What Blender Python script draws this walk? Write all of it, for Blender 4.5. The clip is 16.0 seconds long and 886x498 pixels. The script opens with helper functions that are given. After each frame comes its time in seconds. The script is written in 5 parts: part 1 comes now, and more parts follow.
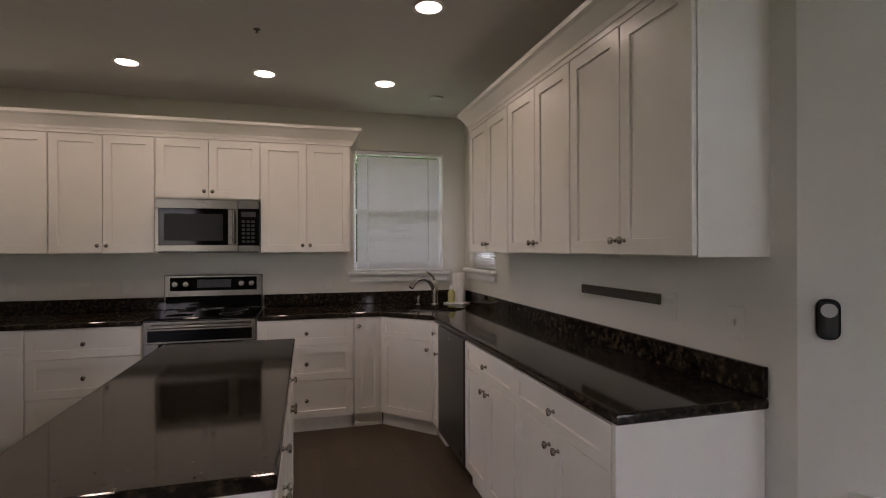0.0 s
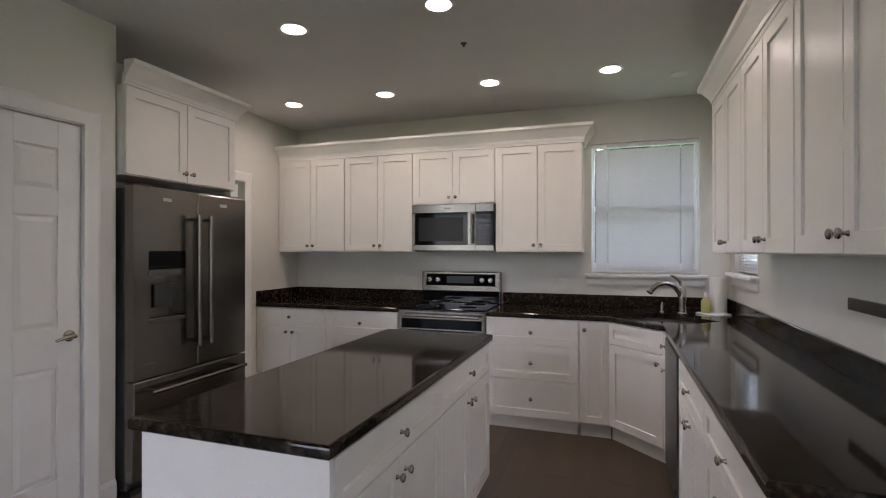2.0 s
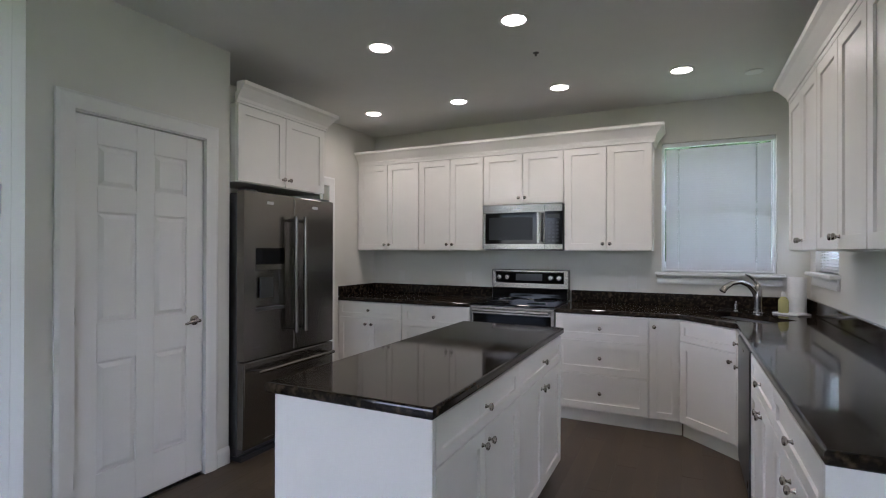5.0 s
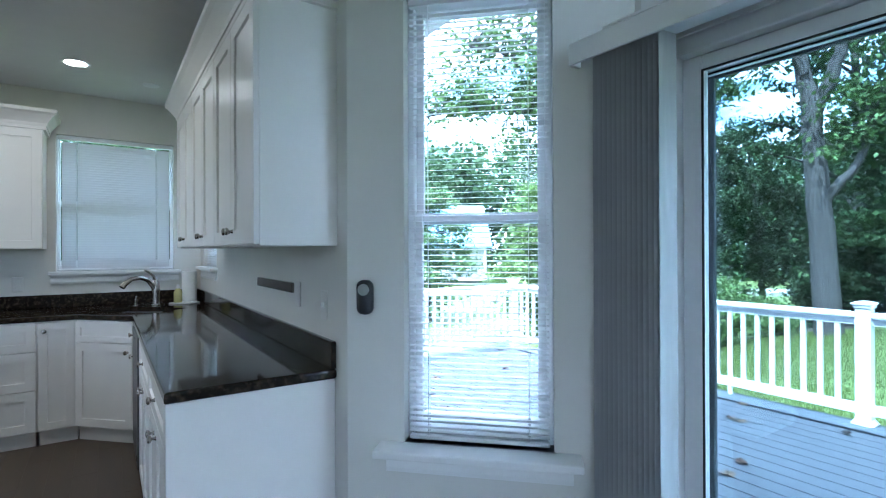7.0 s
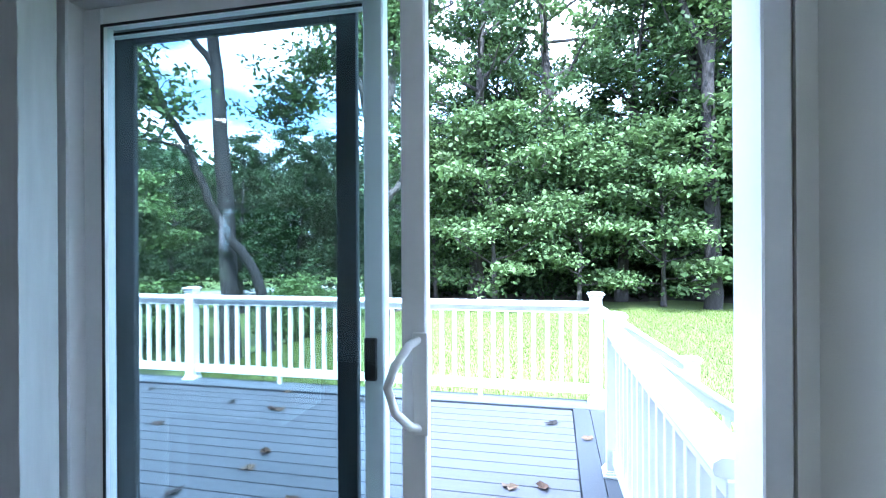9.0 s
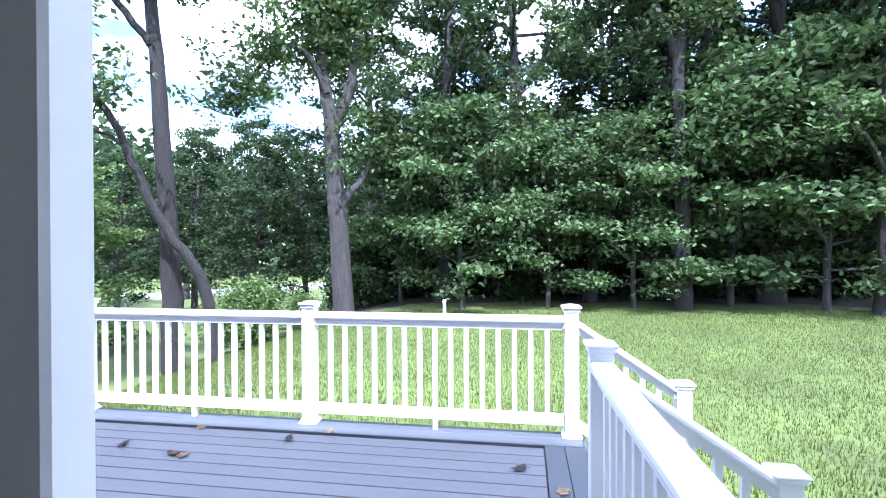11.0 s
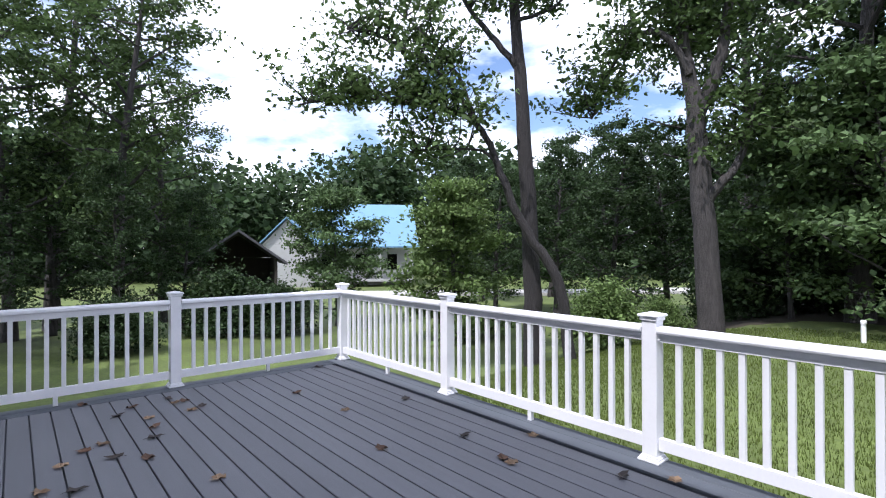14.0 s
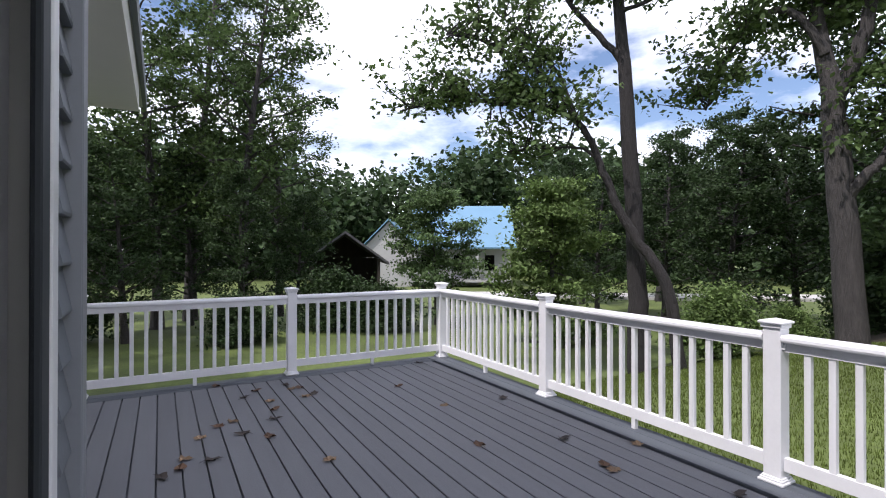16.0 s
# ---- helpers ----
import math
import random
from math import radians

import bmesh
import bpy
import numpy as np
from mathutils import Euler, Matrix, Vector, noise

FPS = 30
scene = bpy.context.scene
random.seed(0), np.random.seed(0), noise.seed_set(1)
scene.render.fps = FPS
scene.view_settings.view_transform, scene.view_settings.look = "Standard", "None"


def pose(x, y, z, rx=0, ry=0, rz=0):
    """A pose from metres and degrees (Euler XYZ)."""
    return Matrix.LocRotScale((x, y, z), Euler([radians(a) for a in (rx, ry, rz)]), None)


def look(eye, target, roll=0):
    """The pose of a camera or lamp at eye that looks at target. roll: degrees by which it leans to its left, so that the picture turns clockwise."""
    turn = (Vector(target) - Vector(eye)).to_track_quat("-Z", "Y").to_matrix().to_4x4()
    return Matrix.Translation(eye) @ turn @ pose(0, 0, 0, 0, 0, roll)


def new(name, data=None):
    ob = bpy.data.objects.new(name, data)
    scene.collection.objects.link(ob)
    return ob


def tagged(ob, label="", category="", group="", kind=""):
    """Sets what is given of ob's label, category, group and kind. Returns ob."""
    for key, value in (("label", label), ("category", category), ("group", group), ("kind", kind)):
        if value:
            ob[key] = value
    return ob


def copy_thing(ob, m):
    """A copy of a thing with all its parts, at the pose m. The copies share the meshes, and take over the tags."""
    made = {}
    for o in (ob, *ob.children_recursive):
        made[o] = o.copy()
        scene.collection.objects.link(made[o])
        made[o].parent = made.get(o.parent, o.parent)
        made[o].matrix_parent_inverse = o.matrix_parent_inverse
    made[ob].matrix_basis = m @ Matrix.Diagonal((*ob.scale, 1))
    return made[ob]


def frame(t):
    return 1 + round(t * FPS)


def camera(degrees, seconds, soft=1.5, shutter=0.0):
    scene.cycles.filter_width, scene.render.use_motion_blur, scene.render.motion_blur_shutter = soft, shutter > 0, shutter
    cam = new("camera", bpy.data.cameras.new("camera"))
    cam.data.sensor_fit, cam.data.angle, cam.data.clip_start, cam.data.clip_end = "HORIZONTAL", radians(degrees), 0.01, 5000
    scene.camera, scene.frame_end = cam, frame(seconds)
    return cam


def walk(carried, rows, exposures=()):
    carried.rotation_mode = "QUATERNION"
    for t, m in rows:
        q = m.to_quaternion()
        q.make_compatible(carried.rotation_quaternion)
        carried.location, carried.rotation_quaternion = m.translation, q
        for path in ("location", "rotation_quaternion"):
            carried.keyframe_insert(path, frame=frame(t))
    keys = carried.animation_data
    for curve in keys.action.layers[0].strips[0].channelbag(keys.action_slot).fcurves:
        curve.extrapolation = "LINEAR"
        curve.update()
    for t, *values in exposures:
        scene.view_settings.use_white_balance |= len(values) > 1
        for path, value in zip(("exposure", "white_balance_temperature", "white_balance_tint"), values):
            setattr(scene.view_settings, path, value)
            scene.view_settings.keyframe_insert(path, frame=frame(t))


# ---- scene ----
cam = camera(83.41, 16.0, soft=1.1)
ROWS = [
    (0.0, -0.028, -0.011, 1.420, -15.318, -0.089, 0.206),
    (0.5, 0.147, 0.025, 1.420, -7.038, -0.011, 0.104),
    (1.0, 0.338, 0.024, 1.428, 2.247, 0.095, 0.121),
    (1.5, 0.475, 0.040, 1.412, 11.126, 0.159, -0.009),
    (2.0, 0.572, 0.084, 1.403, 18.925, 0.172, -0.009),
    (2.5, 0.622, 0.072, 1.411, 26.572, 0.163, -0.049),
    (3.0, 0.652, 0.009, 1.404, 33.055, 0.334, -0.066),
    (3.2, 0.671, -0.020, 1.407, 35.247, 0.267, -0.065),
    (5.3, 0.575, -0.171, 1.378, 20.622, 0.185, -0.212),
    (5.5, 0.580, -0.183, 1.374, 13.529, 0.263, -0.174),
    (6.0, 0.637, -0.256, 1.372, -3.961, 0.320, -0.034),
    (6.5, 0.699, -0.383, 1.371, -20.247, 0.267, 0.049),
    (7.0, 0.722, -0.510, 1.368, -34.174, 0.168, 0.192),
    (7.5, 0.740, -0.637, 1.360, -48.792, 0.156, 0.235),
    (8.0, 0.768, -0.735, 1.355, -60.609, -0.001, 0.156),
    (8.5, 0.935, -0.792, 1.344, -70.274, -0.065, 0.206),
    (9.0, 1.167, -0.835, 1.336, -77.281, -0.010, 0.317),
    (9.2, 1.269, -0.850, 1.326, -79.189, 0.009, 0.305),
    (11.3, 2.090, -0.826, 1.390, -80.774, -0.220, 0.265),
    (11.5, 2.175, -0.816, 1.394, -79.204, -0.269, 0.348),
    (12.0, 2.307, -0.783, 1.414, -72.735, -0.210, 0.418),
    (12.5, 2.392, -0.766, 1.412, -64.841, -0.177, 0.353),
    (13.0, 2.515, -0.744, 1.390, -56.342, -0.007, 0.183),
    (13.5, 2.551, -0.717, 1.381, -48.950, 0.110, 0.226),
    (14.0, 2.568, -0.717, 1.367, -40.790, 0.160, 0.204),
    (14.5, 2.564, -0.725, 1.357, -34.720, 0.227, 0.084),
    (15.0, 2.569, -0.729, 1.360, -30.626, 0.225, 0.105),
    (15.5, 2.575, -0.732, 1.355, -29.107, 0.259, 0.082),
    (16.0, 2.538, -0.747, 1.356, -29.596, 0.311, -0.026),
]
EXPOSURES = [(0.0, 2.55, 6650, 27), (1.5, 3.0, 6150, 24), (3.0, 3.3, 5650, 21), (5.3, 3.25, 5400, 18), (6.0, 3.1, 5150, 15), (7.0, 3.3, 4750, 8), (8.0, 3.2, 4600, 7), (9.2, 3.05, 4950, 11), (11.3, 1.75, 5150, 20), (12.5, 1.15, 5350, 19), (14.0, 0.48, 5800, 18), (16.0, 0.15, 6150, 19)]
walk(cam, [(t, pose(x, y, z, 90 + pitch, roll, yaw)) for t, x, y, z, yaw, pitch, roll in ROWS], EXPOSURES)

# ---- world and sun ----
SUN_EL, SUN_AZ = radians(59), radians(196)   # azimuth of the sun, counter-clockwise from +x
world = bpy.data.worlds.new("sky")
scene.world = world
world.use_nodes = True
wt = world.node_tree
bg = wt.nodes["Background"]
sky = wt.nodes.new("ShaderNodeTexSky")
sky.sky_type, sky.sun_disc = "NISHITA", False
sky.sun_elevation, sky.sun_rotation = SUN_EL, math.pi / 2 - SUN_AZ
sky.air_density, sky.dust_density = 1.0, 1.0
tc = wt.nodes.new("ShaderNodeTexCoord")
mp = wt.nodes.new("ShaderNodeMapping")
mp.inputs["Scale"].default_value = (1.6, 1.6, 4.0)
nz = wt.nodes.new("ShaderNodeTexNoise")
nz.inputs["Scale"].default_value, nz.inputs["Detail"].default_value, nz.inputs["Roughness"].default_value = 1.7, 7, 0.55
cr = wt.nodes.new("ShaderNodeValToRGB")
cr.color_ramp.elements[0].position, cr.color_ramp.elements[1].position = 0.38, 0.56
mx = wt.nodes.new("ShaderNodeMix")
mx.data_type = "RGBA"
mx.inputs["B"].default_value = (11.0, 11.2, 11.6, 1)
wt.links.new(tc.outputs["Generated"], mp.inputs["Vector"])
wt.links.new(mp.outputs["Vector"], nz.inputs["Vector"])
wt.links.new(nz.outputs["Fac"], cr.inputs["Fac"])
wt.links.new(cr.outputs["Color"], mx.inputs["Factor"])
wt.links.new(sky.outputs["Color"], mx.inputs["A"])
wt.links.new(mx.outputs["Result"], bg.inputs["Color"])
bg.inputs["Strength"].default_value = 0.15
sun = new("sun", bpy.data.lights.new("sun", "SUN"))
sun.data.energy, sun.data.angle, sun.data.color = 3.9, radians(0.6), (1.0, 0.95, 0.86)
sun.matrix_world = look((0, 0, 30), (-math.cos(SUN_AZ) * math.cos(SUN_EL), -math.sin(SUN_AZ) * math.cos(SUN_EL), 30 - math.sin(SUN_EL)))


# ---- materials ----
def mat(name, color, rough=0.5, metal=0.0, vary=0.08, scale=6.0, grain=0.05, fine=80.0, bump=0.0, stretch=(1, 1, 1), spec=0.5, per_object=0.0, per_island=0.0, second=None):
    """A surface with colour variation at two scales, fine relief and uneven gloss."""
    m = bpy.data.materials.new(name)
    m.use_nodes = True
    nt = m.node_tree
    N, L = nt.nodes, nt.links
    b = N["Principled BSDF"]
    b.inputs["Metallic"].default_value, b.inputs["Roughness"].default_value = metal, rough
    b.inputs["Specular IOR Level"].default_value = spec
    co = N.new("ShaderNodeTexCoord")
    ma = N.new("ShaderNodeMapping")
    ma.inputs["Scale"].default_value = stretch
    L.new(co.outputs["Object"], ma.inputs["Vector"])
    n1, n2 = N.new("ShaderNodeTexNoise"), N.new("ShaderNodeTexNoise")
    n1.inputs["Scale"].default_value, n1.inputs["Detail"].default_value = scale, 4
    n2.inputs["Scale"].default_value, n2.inputs["Detail"].default_value = fine, 3
    L.new(ma.outputs["Vector"], n1.inputs["Vector"])
    L.new(ma.outputs["Vector"], n2.inputs["Vector"])
    c = tuple(color)
    dark = tuple(max(0, v * (1 - 2 * vary)) for v in c) + (1,)
    light = tuple(min(1, v * (1 + 2 * vary)) for v in c) + (1,)
    if second:
        dark = tuple(second) + (1,)
    mix = N.new("ShaderNodeMix")
    mix.data_type = "RGBA"
    mix.inputs["A"].default_value, mix.inputs["B"].default_value = dark, light
    L.new(n1.outputs["Fac"], mix.inputs["Factor"])
    out = mix.outputs["Result"]
    bc = N.new("ShaderNodeHueSaturation")
    val = N.new("ShaderNodeMath")
    val.operation = "MULTIPLY_ADD"
    val.inputs[1].default_value, val.inputs[2].default_value = 2 * grain, 1 - grain
    L.new(n2.outputs["Fac"], val.inputs[0])
    vout = val.outputs[0]
    for amount, node, socket in ((per_object, "ShaderNodeObjectInfo", "Random"), (per_island, "ShaderNodeNewGeometry", "Random Per Island")):
        if amount:
            oi = N.new(node)
            v2 = N.new("ShaderNodeMath")
            v2.operation = "MULTIPLY_ADD"
            v2.inputs[1].default_value, v2.inputs[2].default_value = 2 * amount, 1 - amount
            L.new(oi.outputs[socket], v2.inputs[0])
            v3 = N.new("ShaderNodeMath")
            v3.operation = "MULTIPLY"
            L.new(v2.outputs[0], v3.inputs[0])
            L.new(vout, v3.inputs[1])
            vout = v3.outputs[0]
    L.new(vout, bc.inputs["Value"])
    L.new(out, bc.inputs["Color"])
    L.new(bc.outputs["Color"], b.inputs["Base Color"])
    if bump:
        bu = N.new("ShaderNodeBump")
        bu.inputs["Strength"].default_value, bu.inputs["Distance"].default_value = bump, 0.01 if bump < 0.8 else 0.06
        L.new(n2.outputs["Fac"], bu.inputs["Height"])
        L.new(bu.outputs["Normal"], b.inputs["Normal"])
    ro = N.new("ShaderNodeMath")
    ro.operation = "MULTIPLY_ADD"
    ro.inputs[1].default_value, ro.inputs[2].default_value = 0.25 * rough, 0.875 * rough
    L.new(n1.outputs["Fac"], ro.inputs[0])
    L.new(ro.outputs[0], b.inputs["Roughness"])
    return m


def glass_mat(name, tint, rough=0.0):
    """Thin pane: mostly clear, with a mirror gloss that grows at grazing angles."""
    m = bpy.data.materials.new(name)
    m.use_nodes = True
    N, L = m.node_tree.nodes, m.node_tree.links
    N.remove(N["Principled BSDF"])
    t, g, mixs, f = N.new("ShaderNodeBsdfTransparent"), N.new("ShaderNodeBsdfGlossy"), N.new("ShaderNodeMixShader"), N.new("ShaderNodeLayerWeight")
    t.inputs["Color"].default_value = (*tint, 1)
    g.inputs["Roughness"].default_value = rough
    po, sc = N.new("ShaderNodeMath"), N.new("ShaderNodeMath")
    po.operation, po.inputs[1].default_value = "POWER", 4.0
    sc.operation, sc.inputs[1].default_value, sc.inputs[2].default_value = "MULTIPLY_ADD", 0.85, 0.045
    L.new(f.outputs["Facing"], po.inputs[0])
    L.new(po.outputs[0], sc.inputs[0])
    L.new(sc.outputs[0], mixs.inputs[0])
    L.new(t.outputs[0], mixs.inputs[1])
    L.new(g.outputs[0], mixs.inputs[2])
    L.new(mixs.outputs[0], N["Material Output"].inputs[0])
    return m


def glow_mat(name, color, strength):
    m = bpy.data.materials.new(name)
    m.use_nodes = True
    b = m.node_tree.nodes["Principled BSDF"]
    b.inputs["Base Color"].default_value = (0.8, 0.8, 0.8, 1)
    b.inputs["Emission Color"].default_value = (*color, 1)
    b.inputs["Emission Strength"].default_value = strength
    return m


def granite_mat(name):
    m = mat(name, (0.013, 0.0100, 0.0076), rough=0.07, vary=0.4, scale=14, grain=0.5, fine=130, spec=0.2)
    N, L = m.node_tree.nodes, m.node_tree.links
    b = N["Principled BSDF"]
    co = N.new("ShaderNodeTexCoord")
    vo = N.new("ShaderNodeTexVoronoi")
    vo.inputs["Scale"].default_value = 55
    no = N.new("ShaderNodeTexNoise")
    no.inputs["Scale"].default_value, no.inputs["Detail"].default_value = 36, 8
    r = N.new("ShaderNodeValToRGB")
    r.color_ramp.elements[0].position, r.color_ramp.elements[0].color = 0.47, (0, 0, 0, 1)
    r.color_ramp.elements[1].position, r.color_ramp.elements[1].color = 0.63, (1, 1, 1, 1)
    L.new(co.outputs["Object"], vo.inputs["Vector"])
    L.new(co.outputs["Object"], no.inputs["Vector"])
    L.new(no.outputs["Fac"], r.inputs["Fac"])
    sp = N.new("ShaderNodeMix")
    sp.data_type = "RGBA"
    sp.inputs["A"].default_value, sp.inputs["B"].default_value = (0.0, 0.0, 0.0, 1), (0.062, 0.044, 0.028, 1)
    mul = N.new("ShaderNodeMath")
    mul.operation = "MULTIPLY"
    L.new(vo.outputs["Distance"], mul.inputs[0])
    L.new(r.outputs["Color"], mul.inputs[1])
    L.new(mul.outputs[0], sp.inputs["Factor"])
    ad = N.new("ShaderNodeMix")
    ad.data_type, ad.blend_type = "RGBA", "ADD"
    ad.inputs["Factor"].default_value = 1.0
    old = b.inputs["Base Color"].links[0].from_socket
    L.new(old, ad.inputs["A"])
    L.new(sp.outputs["Result"], ad.inputs["B"])
    L.new(ad.outputs["Result"], b.inputs["Base Color"])
    return m


WALL = mat("wall_paint", (0.69, 0.67, 0.61), 0.75, vary=0.02, grain=0.02, fine=300, bump=0.08)
CEIL = mat("ceiling_paint", (0.72, 0.71, 0.68), 0.85, vary=0.02, grain=0.02, fine=250, bump=0.1)
TRIM = mat("trim_paint", (0.80, 0.79, 0.76), 0.4, vary=0.02, grain=0.02)
CAB = mat("cabinet_paint", (0.80, 0.77, 0.72), 0.32, vary=0.02, grain=0.015, fine=120, bump=0.02)
GRANITE = granite_mat("black_granite")
FLOORWOOD = mat("dark_floor_wood", (0.068, 0.048, 0.029), 0.44, vary=0.25, scale=3, grain=0.25, fine=40, stretch=(6, 0.6, 6), bump=0.12, per_object=0.12)
STEEL = mat("brushed_steel", (0.195, 0.180, 0.162), 0.26, metal=1.0, vary=0.05, scale=2, grain=0.06, fine=60, stretch=(1, 1, 40))
DARKSTEEL = mat("dark_steel", (0.10, 0.098, 0.095), 0.35, metal=0.8, vary=0.05, grain=0.05)
CHROME = mat("satin_nickel", (0.42, 0.39, 0.35), 0.25, metal=1.0, vary=0.03, grain=0.02)
BLACKGLASS = mat("black_glass", (0.004, 0.004, 0.004), 0.06, vary=0.1, grain=0.05, spec=0.12)
BLACKPLASTIC = mat("black_plastic", (0.02, 0.02, 0.022), 0.4, vary=0.1, grain=0.1)
GREYPLASTIC = mat("grey_plastic", (0.42, 0.42, 0.42), 0.5, vary=0.05)
WHITEPLASTIC = mat("white_plastic", (0.80, 0.80, 0.78), 0.4, vary=0.03, grain=0.02)
VINYL = mat("white_vinyl", (0.80, 0.80, 0.80), 0.35, vary=0.04, scale=3, grain=0.03, fine=60)
BLIND = mat("blind_slat", (0.80, 0.80, 0.80), 0.45, vary=0.02, grain=0.02)
_n, _l = BLIND.node_tree.nodes, BLIND.node_tree.links
_t, _m = _n.new("ShaderNodeBsdfTranslucent"), _n.new("ShaderNodeMixShader")
_t.inputs["Color"].default_value = (0.8, 0.82, 0.84, 1)
_m.inputs[0].default_value = 0.02
_l.new(_n["Principled BSDF"].outputs[0], _m.inputs[1])
_l.new(_t.outputs[0], _m.inputs[2])
_l.new(_m.outputs[0], _n["Material Output"].inputs[0])
DECKMAT = mat("grey_composite", (0.136, 0.139, 0.152), 0.6, vary=0.10, scale=2.5, grain=0.12, fine=90, stretch=(8, 0.5, 8), bump=0.15, per_object=0.06)
DECKDARK = mat("dark_composite", (0.075, 0.085, 0.10), 0.6, vary=0.10, scale=2.5, grain=0.12, fine=90, bump=0.15, per_object=0.06)
RAILPAINT = mat("white_rail_vinyl", (0.78, 0.78, 0.80), 0.38, vary=0.05, scale=2, grain=0.04, fine=50)
POSTGREY = mat("grey_vinyl_trim", (0.24, 0.25, 0.27), 0.5, vary=0.05, scale=2, grain=0.04)
SCREENFRAME = mat("dark_screen_frame", (0.045, 0.050, 0.054), 0.55, spec=0.15)
SIDING = mat("grey_siding", (0.15, 0.165, 0.185), 0.55, vary=0.05, scale=2, grain=0.05, fine=60, bump=0.06)
SOFFIT = mat("soffit_white", (0.62, 0.64, 0.60), 0.6, vary=0.06, scale=1.5, grain=0.05)
ROOFMAT = mat("roof_shingle", (0.07, 0.07, 0.075), 0.85, vary=0.25, scale=4, grain=0.3, fine=40, bump=0.4)
PANE = glass_mat("window_glass", (0.82, 0.88, 0.90))
DOORGLASS = glass_mat("coated_door_glass", (0.76, 0.86, 0.88))
CLEAR = bpy.data.materials.new("clear_glass_body")
CLEAR.use_nodes = True
_n, _l = CLEAR.node_tree.nodes, CLEAR.node_tree.links
_n.remove(_n["Principled BSDF"])
_l.new(_n.new("ShaderNodeBsdfTransparent").outputs[0], _n["Material Output"].inputs[0])
INSECTMESH = bpy.data.materials.new("insect_mesh")
INSECTMESH.use_nodes = True
_n, _l = INSECTMESH.node_tree.nodes, INSECTMESH.node_tree.links
_n["Principled BSDF"].inputs["Base Color"].default_value = (0.006, 0.006, 0.007, 1)
_n["Principled BSDF"].inputs["Roughness"].default_value = 0.9
_n["Principled BSDF"].inputs["Specular IOR Level"].default_value = 0.1
_m = _n.new("ShaderNodeMixShader")
_m.inputs[0].default_value = 0.25
_l.new(_n.new("ShaderNodeBsdfTransparent").outputs[0], _m.inputs[1])
_l.new(_n["Principled BSDF"].outputs[0], _m.inputs[2])
_l.new(_m.outputs[0], _n["Material Output"].inputs[0])
BARK = mat("bark", (0.050, 0.045, 0.043), 0.9, vary=0.35, scale=4, grain=0.45, fine=14, stretch=(3, 3, 0.5), bump=0.9)
# darker copy of the bark, with the shade on the trunks put into its colour
BARKSHADE = mat("shaded_bark", (0.026, 0.023, 0.023), 0.9, vary=0.3, scale=4, grain=0.4, fine=14, stretch=(3, 3, 0.5), bump=0.9)
GRASS = mat("lawn", (0.084, 0.114, 0.025), 0.85, vary=0.35, scale=0.6, grain=0.6, fine=11, bump=0.7)


def leaf_mat(name, color):
    m = mat(name, color, 0.65, vary=0.22, scale=0.35, grain=0.12, fine=6, per_island=0.45, spec=0.25)
    N, L = m.node_tree.nodes, m.node_tree.links
    b = N["Principled BSDF"]
    tr, ms = N.new("ShaderNodeBsdfTranslucent"), N.new("ShaderNodeMixShader")
    src = b.inputs["Base Color"].links[0].from_socket
    L.new(src, tr.inputs["Color"])
    ms.inputs[0].default_value = 0.3
    L.new(b.outputs[0], ms.inputs[1])
    L.new(tr.outputs[0], ms.inputs[2])
    L.new(ms.outputs[0], N["Material Output"].inputs[0])
    return m


LEAF = leaf_mat("oak_leaf", (0.080, 0.125, 0.042))
LEAFDARK = leaf_mat("dark_leaf", (0.038, 0.066, 0.024))
LEAFMID = leaf_mat("mid_leaf", (0.085, 0.135, 0.050))
LEAFLIGHT = leaf_mat("light_leaf", (0.120, 0.180, 0.055))


# ---- building helpers ----
def bm_box(bm, x0, y0, z0, x1, y1, z1, bevel=0.0, seg=1):
    """Adds a box between two corners, its edges rounded by bevel."""
    r = bmesh.ops.create_cube(bm, size=1.0, matrix=Matrix.LocRotScale(((x0 + x1) / 2, (y0 + y1) / 2, (z0 + z1) / 2), None, (abs(x1 - x0), abs(y1 - y0), abs(z1 - z0))))
    if bevel:
        edges = {e for v in r["verts"] for e in v.link_edges}
        bmesh.ops.bevel(bm, geom=list(edges), offset=bevel, segments=seg, affect="EDGES", profile=0.5)
    return bm


def bm_cyl(bm, p, q, r0, r1=None, n=16):
    """Adds a capped, tapered tube from p to q."""
    p, q = Vector(p), Vector(q)
    d = q - p
    m = Matrix.Translation((p + q) / 2) @ d.to_track_quat("Z", "Y").to_matrix().to_4x4()
    bmesh.ops.create_cone(bm, cap_ends=True, segments=n, radius1=r0, radius2=r0 if r1 is None else r1, depth=d.length, matrix=m)
    return bm


def bm_lathe(bm, profile, m=None, n=20):
    """Adds a turned shape: profile of (radius, height), about z, then moved by m."""
    rings = []
    for r, z in profile:
        rings.append([bm.verts.new((m or Matrix()) @ Vector((r * math.cos(a), r * math.sin(a), z))) for a in (2 * math.pi * k / n for k in range(n))])
    for a, b in zip(rings, rings[1:]):
        for k in range(n):
            bm.faces.new((a[k], a[(k + 1) % n], b[(k + 1) % n], b[k]))
    for ring, flip in ((rings[0], True), (rings[-1], False)):
        bm.faces.new(ring[::-1] if flip else ring)
    return bm


